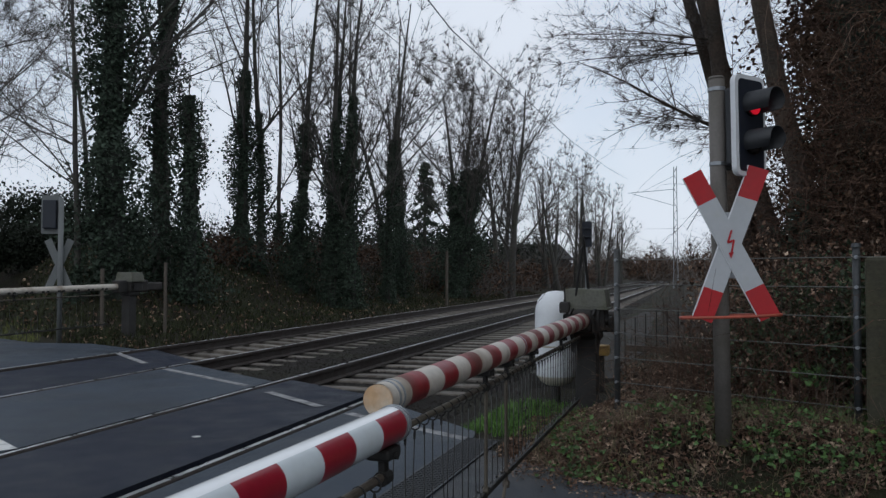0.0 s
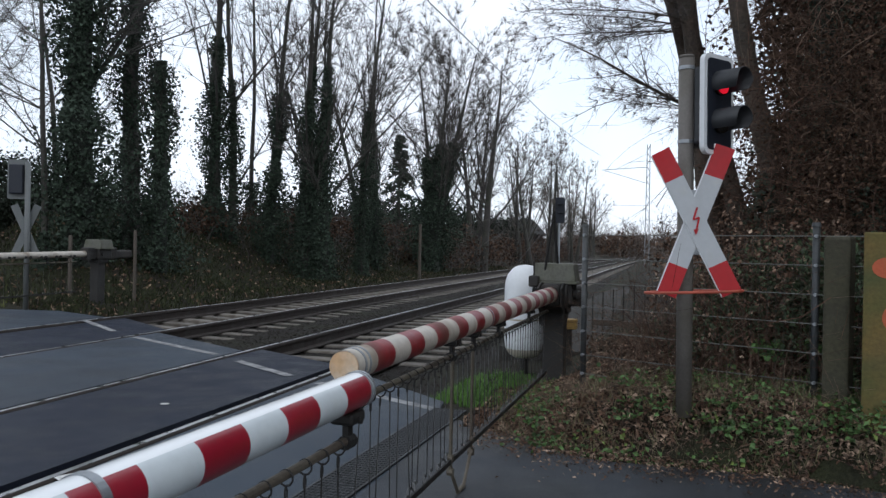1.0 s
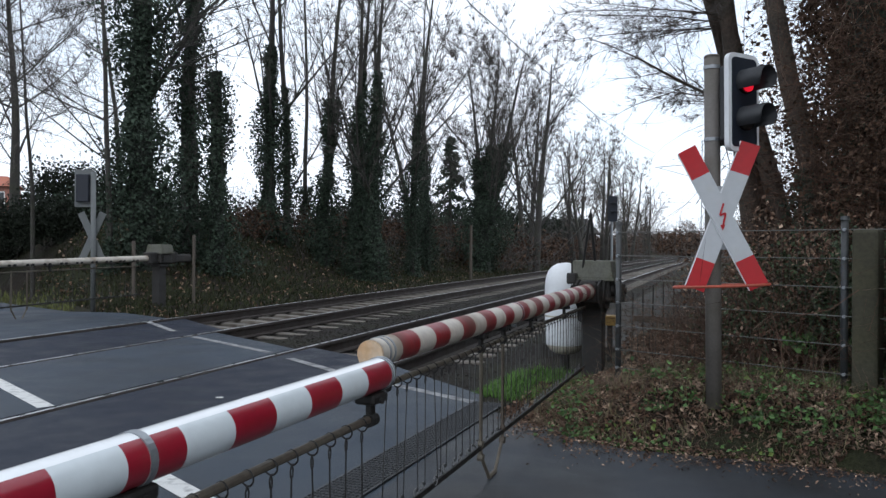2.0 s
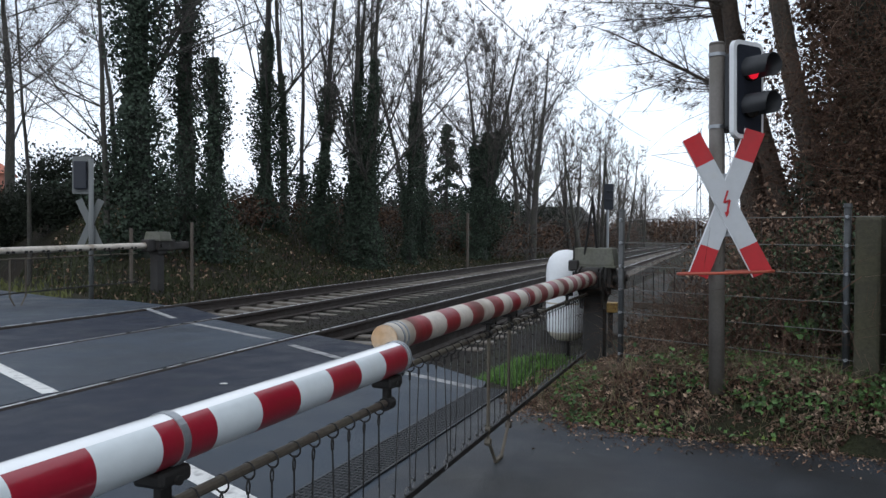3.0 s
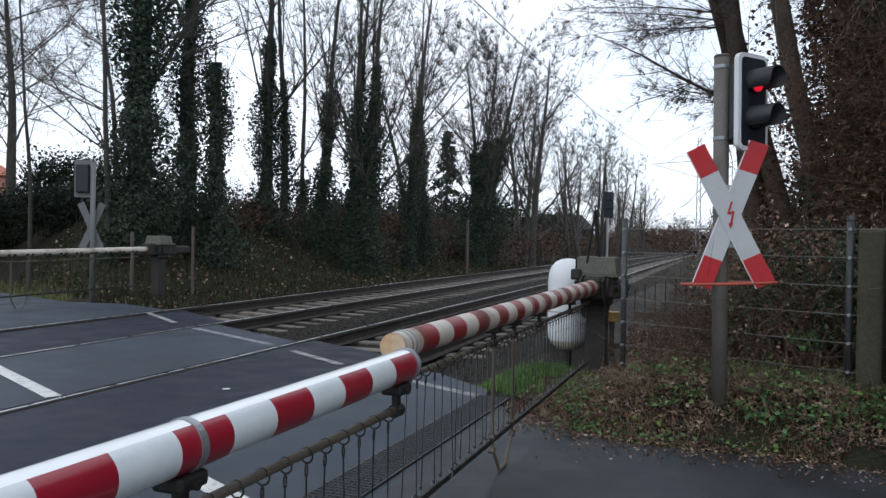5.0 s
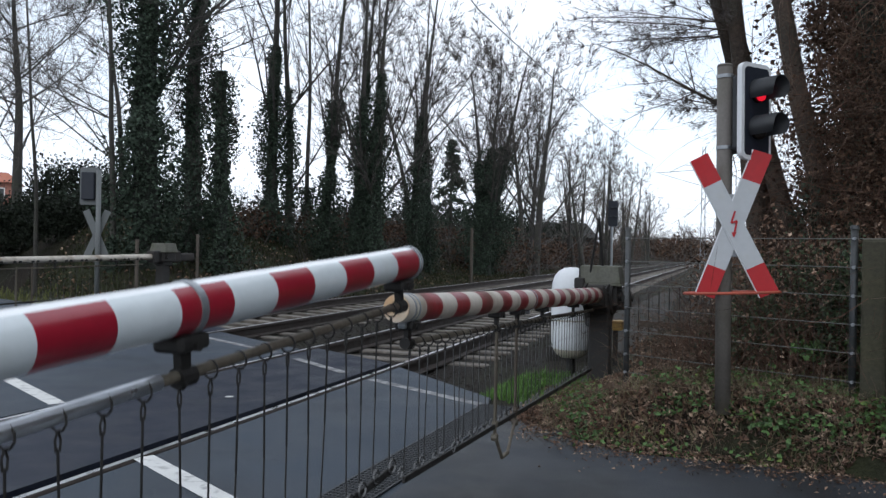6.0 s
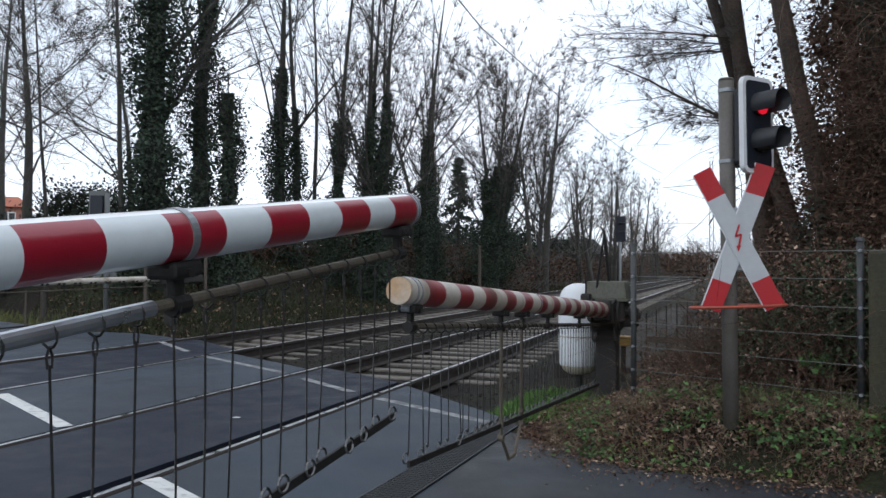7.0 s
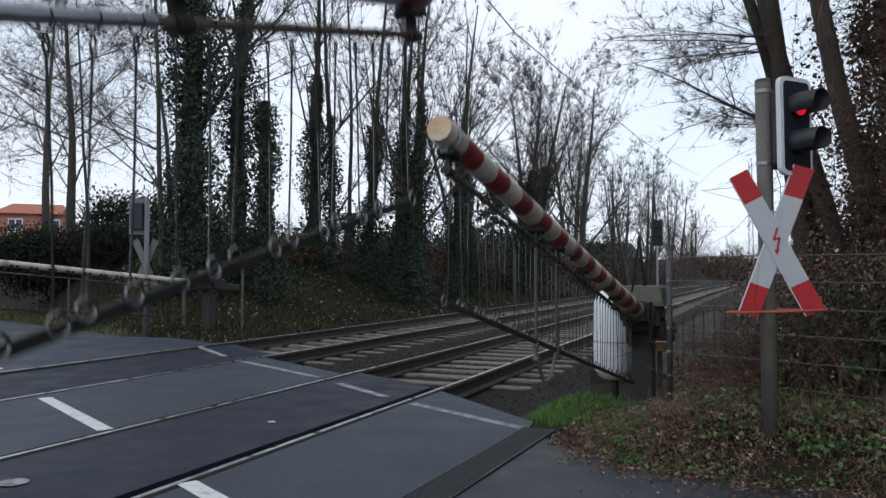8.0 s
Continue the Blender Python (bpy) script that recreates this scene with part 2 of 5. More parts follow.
BRICK = material("brick_wall", (0.36, 0.16, 0.12), 0.85, spread=0.2, scale=2, fine=20, bump=0.2)
PALE_FRAME = material("pale_window_frame", (0.7, 0.7, 0.68), 0.5, spread=0.05, bump=0)
PANE = material("dark_pane", (0.05, 0.06, 0.07), 0.1, spread=0.1, bump=0)
SIGN_BACK = material("sign_back_grey", (0.13, 0.14, 0.14), 0.6, spread=0.15, bump=0.1)
GREY_WALL = material("grey_wall", (0.03, 0.028, 0.027), 0.9, spread=0.2, scale=1, fine=10, bump=0.2)


# ---------------------------------------------------------------- mesh helpers
def part(name, bm, mats, parent=None, label="", smooth=False):
    """Links a bmesh as one mesh object under its thing, or at top level."""
    me = bpy.data.meshes.new(name)
    bm.to_mesh(me)
    bm.free()
    for m in mats if isinstance(mats, (list, tuple)) else [mats]:
        me.materials.append(m)
    if smooth:
        me.shade_smooth()
    ob = new(name, me)
    if parent:
        ob.parent = parent
    return tagged(ob, label)


def raw(name, verts, faces, mats, parent=None, label="", smooth=False, slots=None):
    me = bpy.data.meshes.new(name)
    me.from_pydata(verts.tolist() if isinstance(verts, np.ndarray) else [tuple(v) for v in verts], [], faces)
    for m in mats if isinstance(mats, (list, tuple)) else [mats]:
        me.materials.append(m)
    if slots is not None:
        me.polygons.foreach_set("material_index", slots)
    if smooth:
        me.shade_smooth()
    me.update()
    ob = new(name, me)
    if parent:
        ob.parent = parent
    return tagged(ob, label)


def empty(name, m=None, label="", category="", group="", kind=""):
    ob = new(name)
    ob.empty_display_size = 0.2
    if m is not None:
        ob.matrix_basis = m
    return tagged(ob, label, category, group, kind)


def box(bm, c, s, bevel=0.0, m=None, taper=1.0):
    r = bmesh.ops.create_cube(bm, size=1.0)
    vs = r["verts"]
    for v in vs:
        k = taper if v.co.z > 0 else 1.0
        v.co = Vector((v.co.x * s[0] * k, v.co.y * s[1] * k, v.co.z * s[2])) + Vector(c)
    if bevel:
        es = list({e for v in vs for e in v.link_edges})
        out = bmesh.ops.bevel(bm, geom=es, offset=bevel, segments=2, affect="EDGES", profile=0.5)
        vs = list({v for f in out["faces"] for v in f.verts} | {v for v in vs if v.is_valid})
    if m is not None:
        bmesh.ops.transform(bm, matrix=m, verts=[v for v in vs if v.is_valid])
    return bm


def rod(bm, p0, p1, r0, r1=None, sides=10, caps=True):
    """A tapered round bar from p0 to p1."""
    p0, p1 = Vector(p0), Vector(p1)
    d = p1 - p0
    r = bmesh.ops.create_cone(bm, cap_ends=caps, segments=sides, radius1=r0, radius2=r0 if r1 is None else r1, depth=d.length)
    m = Matrix.Translation((p0 + p1) / 2) @ d.to_track_quat("Z", "Y").to_matrix().to_4x4()
    bmesh.ops.transform(bm, matrix=m, verts=r["verts"])
    return bm


def bent(bm, pts, r, sides=8):
    for a, b in zip(pts, pts[1:]):
        rod(bm, a, b, r, sides=sides)
    return bm


def hoop(bm, c, R, r, axis="Y", n=12, sides=6, squash=1.0):
    pts = []
    for i in range(n + 1):
        a = 2 * math.pi * i / n
        u, v = R * math.cos(a), R * math.sin(a) * squash
        pts.append(Vector(c) + Vector({"Y": (u, 0, v), "X": (0, u, v), "Z": (u, v, 0)}[axis]))
    return bent(bm, pts, r, sides)


def lathe(name, prof, mat, parent, label="", n=24, slots=None):
    """A turned body: prof is (radius, height) from bottom to top."""
    verts, faces, sl = [], [], []
    for r, z in prof:
        for i in range(n):
            a = 2 * math.pi * i / n
            verts.append((r * math.cos(a), r * math.sin(a), z))
    for j in range(len(prof) - 1):
        for i in range(n):
            faces.append((j * n + i, j * n + (i + 1) % n, (j + 1) * n + (i + 1) % n, (j + 1) * n + i))
            sl.append(slots[j] if slots else 0)
    faces.append(tuple(range(n))[::-1])
    sl.append(slots[0] if slots else 0)
    faces.append(tuple((len(prof) - 1) * n + i for i in range(n)))
    sl.append(slots[-1] if slots else 0)
    return raw(name, verts, faces, mat, parent, label, True, sl)


def tubes(segs, sides=3):
    """Many tapered sticks at once: rows of x0 y0 z0 x1 y1 z1 r0 r1."""
    s = np.asarray(segs, dtype=float)
    a, b = s[:, 0:3], s[:, 3:6]
    d = b - a
    d /= np.maximum(np.linalg.norm(d, axis=1, keepdims=True), 1e-6)
    ref = np.where(np.abs(d[:, 2:3]) > 0.9, np.array([[1.0, 0, 0]]), np.array([[0, 0, 1.0]]))
    u = np.cross(d, ref)
    u /= np.maximum(np.linalg.norm(u, axis=1, keepdims=True), 1e-6)
    v = np.cross(d, u)
    rings = []
    for k in range(sides):
        an = 2 * math.pi * k / sides
        o = u * math.cos(an) + v * math.sin(an)
        rings.append((a + o * s[:, 6:7], b + o * s[:, 7:8]))
    n = len(s)
    verts = np.empty((n, 2 * sides, 3))
    for k in range(sides):
        verts[:, k], verts[:, sides + k] = rings[k]
    base = np.arange(n)[:, None] * 2 * sides
    faces = []
    for k in range(sides):
        k2 = (k + 1) % sides
        faces.append(base + np.array([[k, k2, sides + k2, sides + k]]))
    return verts.reshape(-1, 3), np.concatenate(faces).tolist()


def leaves(pts, size, rng, flat=0.0, aspect=0.62, normals=None):
    """Small folded leaves (four-cornered) at the points; flat: 0 any way, 1 lying level."""
    p = np.asarray(pts, dtype=float)
    n = len(p)
    sz = size * rng.uniform(0.6, 1.35, (n, 1))
    nn = rng.normal(size=(n, 3))
    if normals is not None:
        nn = nn * 0.7 + normals * 1.1
    nn[:, 2] = nn[:, 2] * (1 - flat) + flat * 2.5
    nn /= np.linalg.norm(nn, axis=1, keepdims=True)
    t = np.cross(nn, rng.normal(size=(n, 3)))
    t /= np.maximum(np.linalg.norm(t, axis=1, keepdims=True), 1e-6)
    w = np.cross(nn, t)
    fold = nn * sz * 0.18
    verts = np.stack([p - t * sz * 0.5, p + w * sz * 0.5 * aspect + fold, p + t * sz * 0.5, p - w * sz * 0.5 * aspect + fold], axis=1)
    base = np.arange(n)[:, None] * 4
    f = np.concatenate([base + np.array([[0, 1, 2]]), base + np.array([[0, 2, 3]])])
    return verts.reshape(-1, 3), f.tolist()


def blades(pts, height, rng, width=0.006, lean=0.5):
    p = np.asarray(pts, dtype=float)
    n = len(p)
    h = height * rng.uniform(0.5, 1.3, (n, 1))
    a = rng.uniform(0, 2 * math.pi, n)
    side = np.stack([np.cos(a), np.sin(a), np.zeros(n)], axis=1) * width
    b = rng.uniform(0, 2 * math.pi, n)
    out = np.stack([np.cos(b), np.sin(b), np.zeros(n)], axis=1) * h * lean * rng.uniform(0.2, 1.0, (n, 1))
    up = np.array([[0, 0, 1.0]]) * h
    mid = p + out * 0.35 + up * 0.6
    tip = p + out + up * rng.uniform(0.7, 1.0, (n, 1))
    verts = np.stack([p - side, p + side, mid + side * 0.7, tip, mid - side * 0.7], axis=1)
    base = np.arange(n)[:, None] * 5
    f = (base + np.array([[0, 1, 2, 4]])).tolist() + (base + np.array([[4, 2, 3]])).tolist()
    return verts.reshape(-1, 3), f


def smooth01(a, b, x):
    t = np.clip((x - a) / (b - a), 0, 1)
    return t * t * (3 - 2 * t)


# ---------------------------------------------------------------- the lie of the land
# Y runs along the rails, the near rail's head is x = 0, z = 0; the road crosses askew.
ROAD_N = (0.515, 0.857)


def road_n(x, y):
    return ROAD_N[0] * x + ROAD_N[1] * y


def ground_z(x, y):
    x, y = np.asarray(x, dtype=float), np.asarray(y, dtype=float)
    n = road_n(x, y)
    wob = 0.05 * np.sin(x * 1.7 + y * 0.6) + 0.04 * np.sin(y * 1.3 - x * 0.9)
    z = np.full(np.broadcast(x, y).shape, -0.24)
    # verge by the sign, then a low bank under the trees
    verge = 0.04 * smooth01(0.9, 1.6, x) + 0.2 * smooth01(0.9, 1.5, x) + 0.33 * smooth01(1.9, 3.0, x) * smooth01(2.85, 3.5, y + 0.15 * (x - 3.0)) + 0.5 * smooth01(4.0, 8.0, x)
    z = z + verge
    # far bank with the tree row
    bank = 0.24 * smooth01(-6.0, -7.0, x) + 1.85 * smooth01(-7.2, -12.5, x) * smooth01(4.2, 7.0, n) + 0.5 * smooth01(-12, -30, x)
    z = z + bank + wob * smooth01(4.4, 6.0, n) * (smooth01(1.6, 3.0, x) * 0.6 + smooth01(-6.2, -8.0, x))
    # ballast filled up between the rails
    z = z + 0.036 * smooth01(-6.3, -5.9, x) * smooth01(1.25, 0.8, x)
    # under the road
    under = smooth01(4.9, 4.3, n) * np.where(x > 1.2, smooth01(3.6, 2.9, y + 0.15 * (x - 3.0)), 1.0)
    return z * (1 - under) + under * (-0.13)


def grid_axis(lo, hi, fine_lo, fine_hi, step, grow=1.25):
    out = list(np.arange(fine_lo, fine_hi + 1e-6, step))
    d, v = step, fine_hi
    while v < hi:
        d *= grow
        v = min(hi, v + d)
        out.append(v)
    d, v = step, fine_lo
    while v > lo:
        d *= grow
        v = max(lo, v - d)
        out.insert(0, v)
    return np.array(out)


def build_ground():
    xs = grid_axis(-900, 900, -16, 7, 0.22)
    ys = grid_axis(-500, 1500, -3, 26, 0.25, 1.18)
    X, Y = np.meshgrid(xs, ys)
    Z = ground_z(X, Y)
    verts = np.stack([X, Y, Z], axis=-1).reshape(-1, 3)
    w = len(xs)
    faces, slots = [], []
    for j in range(len(ys) - 1):
        for i in range(w - 1):
            a = j * w + i
            faces.append((a, a + 1, a + w + 1, a + w))
            cx = (xs[i] + xs[i + 1]) / 2
            slots.append(1 if -6.3 < cx < 1.35 else 0)
    ob = raw("ground", verts, faces, [SOIL, BALLAST], None, "dark soil and ballast ground with mossy patches", True, slots)
    return tagged(ob, category="ground", kind="structure")


def clip_strip(poly, lo, hi):
    """The part of a flat outline between x = lo and x = hi."""
    def cut(pts, x0, keep_right):
        res = []
        for i in range(len(pts)):
            a, b = pts[i], pts[(i + 1) % len(pts)]
            ia, ib = (a[0] >= x0) == keep_right, (b[0] >= x0) == keep_right
            if ia:
                res.append(a)
            if ia != ib:
                t = (x0 - a[0]) / (b[0] - a[0])
                res.append((x0, a[1] + t * (b[1] - a[1])))
        return res
    return cut(cut(poly, lo, True), hi, False)


def slab(name, outline, top, thick, mat, label, category):
    bm = bmesh.new()
    f = bm.faces.new([bm.verts.new((x, y, top)) for x, y in outline])
    if f.normal.z < 0:
        f.normal_flip()
    ex = bmesh.ops.extrude_face_region(bm, geom=[f])
    for v in [g for g in ex["geom"] if isinstance(g, bmesh.types.BMVert)]:
        v.co.z -= thick
    bmesh.ops.recalc_face_normals(bm, faces=bm.faces)
    return tagged(part(name, bm, mat, None, label), category=category, kind="structure")


def edge_y(x, n):
    return (n - ROAD_N[0] * x) / ROAD_N[1]


# the far track leans into the curve: its outer rail lies 6 cm higher
CANT = Matrix.Translation((-3.6, 0, 0)) @ pose(0, 0, 0, 0, 2.29, 0) @ Matrix.Translation((3.6, 0, 0))


def build_road():
    def band(lo, hi, n0, n1):
        return [(lo, edge_y(lo, n0)), (hi, edge_y(hi, n0)), (hi, edge_y(hi, n1)), (lo, edge_y(lo, n1))]
    slab("road", [(-26, edge_y(-26, -3)), (-5.17, edge_y(-5.17, -3)), (-5.17, edge_y(-5.17, 4.75)), (-6.6, 9.25), (-7.7, 9.1), (-10.7, 10.3), (-14, 11.6), (-26, 17.2)], 0.055, 0.25, ASPHALT, "grey asphalt road beyond the tracks", "road")
    slab("road", band(-3.53, -1.57, -3, 4.7), 0, 0.2, ASPHALT, "grey asphalt between the two tracks", "road")
    near = [(0.07, edge_y(0.07, -4)), (14, edge_y(14, -4)), (14, 1.2), (6, 2.75), (3.5, 2.98), (2.75, 2.98), (2.45, 3.1), (2.2, 3.42), (1.85, 3.66), (1.5, 3.85), (1.42, 4.35), (0.07, edge_y(0.07, 4.85))]
    slab("road", clip_strip(near, 0.07, 1.64), 0, 0.2, ASPHALT, "grey asphalt road in front of the barrier", "road")
    slab("pavement", clip_strip(near, 1.64, 14), 0, 0.2, PATH_ASPHALT, "dark damp asphalt path beside the leafy verge", "pavement")
    slab("pavement", [(1.35, 7.0), (2.4, 6.8), (3.6, 7.4), (3.4, 11), (3.0, 22), (1.9, 22), (1.5, 12)], 0.14, 0.3, GRAVEL, "grey gravel path along the tracks", "pavement")
    for lo, hi in ((-4.93, -3.67), (-1.43, -0.135)):
        ob = slab("crossing_panel", band(lo, hi, -3, 4.95), -0.004, 0.14, PANEL, "dark rubber crossing panel between the rails", "crossing panel")
        if lo < -3:
            ob.matrix_basis = CANT
    # dirt at the bottom of the flange grooves
    for lo, hi in ((-5.05, -4.935), (-3.665, -3.56), (-1.55, -1.435), (-0.13, 0.06)):
        ob = slab("groove", band(lo, hi, -3, 4.95), -0.05, 0.1, GROOVE, "dirty flange groove beside the rail", "groove")
        if lo < -3:
            ob.matrix_basis = CANT
    # centre dashes and the faded edge line
    u = Vector((-0.878, 0.478, 0))
    v = Vector((0.478, 0.878, 0))
    for c, ln, w in (((0.72, 1.37), 1.55, 0.125), ((-2.47, 3.2), 2.02, 0.125), ((-6.0, 5.1), 1.4, 0.125), ((3.6, -0.2), 1.5, 0.125)):
        bm = bmesh.new()
        pts = [Vector((*c, 0.059 if c[0] < -5.2 else 0.004)) + u * (a * ln / 2) + v * (b * w / 2) for a, b in ((-1, -1), (1, -1), (1, 1), (-1, 1))]
        bm.faces.new([bm.verts.new(p) for p in pts])
        bmesh.ops.recalc_face_normals(bm, faces=bm.faces)
        tagged(part("road_marking", bm, ROAD_PAINT, None, "white painted centre dash on the asphalt"), category="road marking", group="centre dashes", kind="structure")
    for (a, b) in (((1.45, 4.03), (0.12, 4.78)), ((-0.28, 5.03), (-1.2, 5.68)), ((-1.66, 6.02), (-3.5, 7.04)), ((-4.05, 7.35), (-5.1, 8.05))):
        lift = CANT if a[0] < -4 else Matrix()
        a, b = lift @ Vector((*a, 0.003)), lift @ Vector((*b, 0.003))
        d = (b - a).normalized()
        s = Vector((-d.y, d.x, 0)) * 0.05
        bm = bmesh.new()
        bm.faces.new([bm.verts.new(p) for p in (a - s, b - s, b + s, a + s)])
        bmesh.ops.recalc_face_normals(bm, faces=bm.faces)
        tagged(part("road_marking", bm, FADED_PAINT, None, "faded white edge line on the crossing"), category="road marking", group="edge line", kind="structure")
    # small white studs and patches on the panel
    for x, y, r in ((-0.575, 3.5, 0.035), (-0.9, 1.35, 0.09)):
        bm = bmesh.new()
        bmesh.ops.create_circle(bm, cap_ends=True, segments=10, radius=r)
        ob = part("paint_spot", bm, ROAD_PAINT if r < 0.05 else FADED_PAINT, None, "small pale paint spot on the crossing panel")
        ob.location = (x, y, 0.0035)
        tagged(ob, category="paint spot", kind="structure")
    # steel drain grating set into the asphalt below the barrier
    g = empty("drain_grating", pose(1.5, 2.55, 0.004, 0, 0, -2), "dark steel drain grating set in the asphalt", "drain grating", kind="structure")
    bm = bmesh.new()
    for sx in (-0.125, 0.125):
        box(bm, (sx, 0, 0.004), (0.014, 3.0, 0.01))
    part("frame", bm, PATH_ASPHALT, g)
    bm = bmesh.new()
    box(bm, (0, 0, 0.0005), (0.235, 3.0, 0.003))
    part("backing", bm, PATH_ASPHALT, g)
    bm = bmesh.new()
    for i in range(9):
        box(bm, (-0.1 + 0.025 * i, 0, 0.004), (0.004, 2.98, 0.008))
    for i in range(75):
        box(bm, (0, -1.48 + 0.04 * i, 0.006), (0.235, 0.008, 0.008))
    part("bars", bm, GRATE_STEEL, g)


def rail_mesh(y0, y1):
    prof = [(-0.07, -0.17), (0.07, -0.17), (0.07, -0.155), (0.012, -0.135), (0.012, -0.045), (0.036, -0.034), (0.036, -0.008), (0.028, 0.003), (0.02, 0.005), (-0.02, 0.005), (-0.028, 0.003), (-0.036, -0.008), (-0.036, -0.034), (-0.012, -0.045), (-0.012, -0.135), (-0.07, -0.155)]
    ys = np.concatenate([np.arange(y0, 60, 6), np.arange(60, y1 + 1, 25)])
    verts, faces, slots = [], [], []
    n = len(prof)
    for y in ys:
        for px, pz in prof:
            verts.append((px + curve_x(y), y, pz))
    for j in range(len(ys) - 1):
        for i in range(n):
            faces.append((j * n + i, j * n + (i + 1) % n, (j + 1) * n + (i + 1) % n, (j + 1) * n + i))
            slots.append(1 if i == 8 else 0)
    return verts, faces, slots


def curve_x(y):
    return max(0.0, y - 12) ** 2 / 6000.0


def build_track(x_right, x_left, first, name_label):
    t = empty("railway_track", CANT if x_right < -3 else pose(0, 0, 0), name_label, "railway track", group="double railway line", kind="structure")
    for x in (x_right, x_left):
        v, f, s = rail_mesh(-30, 300)
        ob = raw("rail", v, f, [RAIL_SIDE, RAIL_TOP], t, "rusty rail with a worn bright head", False, s)
        ob.location = (x, 0, 0)
    mid = (x_right + x_left) / 2
    bm = bmesh.new()
    box(bm, (0, 0, -0.26), (2.6, 0.23, 0.16), 0.02, taper=0.97)
    for v in bm.verts:
        if abs(v.co.x) < 0.35 and v.co.z > -0.2:
            v.co.z -= 0.02
    me = bpy.data.meshes.new("sleeper")
    bm.to_mesh(me)
    bm.free()
    me.materials.append(SLEEPER)
    rng = random.Random(int(first * 10))
    for i in range(90):
        y = first + 0.6 * i
        ob = new("sleeper", me)
        ob.parent = t
        ob.matrix_basis = pose(mid + curve_x(y) + rng.uniform(-0.02, 0.02), y + rng.uniform(-0.01, 0.01), rng.uniform(-0.006, 0.006), 0, 0, rng.uniform(-0.6, 0.6))
    segs = [(first + 0.6 * i) for i in range(90, 240)]
    bm = bmesh.new()
    for y in segs:
        box(bm, (mid + curve_x(y), y, -0.26), (2.5, 0.25, 0.16))
    tagged(part("far_sleepers", bm, SLEEPER, t), kind="stuff")
    return t


def scatter_stones():
    rng = np.random.default_rng(3)
    pts = []
    for lo, hi, y0, y1, k in ((-5.9, 1.3, 5.0, 14, 9000), (-5.9, 1.3, 14, 40, 5000)):
        x = rng.uniform(lo, hi, k)
        y = rng.uniform(y0, y1, k)
        keep = road_n(x, y) > 5.0
        pts.append(np.stack([x[keep], y[keep]], 1))
    p = np.concatenate(pts)
    z = ground_z(p[:, 0], p[:, 1]) - 0.002
    n = len(p)
    r = rng.uniform(0.01, 0.026, (n, 1))
    base = np.array([(1, 0, 0), (-1, 0, 0), (0, 1, 0), (0, -1, 0), (0, 0, 0.75), (0, 0, -0.6)], dtype=float)
    q = base[None] * r[:, None] * rng.uniform(0.6, 1.3, (n, 6, 1)) + rng.normal(size=(n, 6, 3)) * r[:, None] * 0.2
    verts = (np.concatenate([p, z[:, None]], 1)[:, None] + q).reshape(-1, 3)
    tri = [(0, 2, 4), (2, 1, 4), (1, 3, 4), (3, 0, 4), (2, 0, 5), (1, 2, 5), (3, 1, 5), (0, 3, 5)]
    faces = np.concatenate([np.arange(n)[:, None] * 6 + np.array([t]) for t in tri]).tolist()
    tagged(raw("ballast_stones", verts, faces, STONE, None, "loose brownish ballast stones along the tracks"), category="ballast", kind="stuff")


# ---------------------------------------------------------------- barriers
def boom_tube(L, r_root, r_tip, first, band, mats, parent, clamps, white_top=False):
    """The striped tube, from the hub at x = 0 to the tip at x = L; colours change ring by ring."""
    stops = [L, L - first]
    while stops[-1] - band > 0.25:
        stops.append(stops[-1] - band)
    stops.append(0.1)
    n = 36
    verts, faces, slots = [], [], []
    rings = []
    for i, x in enumerate(stops):
        rings.append((x, i))
    for x, _ in rings:
        r = r_root + (r_tip - r_root) * x / L
        for k in range(n):
            a = 2 * math.pi * k / n
            verts.append((x, r * math.cos(a), r * math.sin(a)))
    for j in range(len(rings) - 1):
        for k in range(n):
            faces.append((j * n + k, (j + 1) * n + k, (j + 1) * n + (k + 1) % n, j * n + (k + 1) % n))
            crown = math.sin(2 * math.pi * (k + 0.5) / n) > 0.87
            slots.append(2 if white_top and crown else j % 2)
    raw("tube", verts, faces, [mats[0], mats[1], GLARE_WHITE], parent, "", True, slots)
    bm = bmesh.new()
    rod(bm, (L - 0.004, 0, 0), (L + 0.006, 0, 0), r_tip * 0.96, sides=28)
    part("end_disc", bm, mats[2], parent, "round pale end disc")
    for x, w in clamps:
        bm = bmesh.new()
        r = r_root + (r_tip - r_root) * x / L
        rod(bm, (x - w / 2, 0, 0), (x + w / 2, 0, 0), r + 0.003, sides=28, caps=True)
        rod(bm, (x, -0.015, -r - 0.012), (x, 0.015, -r - 0.012), 0.012, sides=8)
        part("clamp_band", bm, STEEL, parent, "steel clamp band")


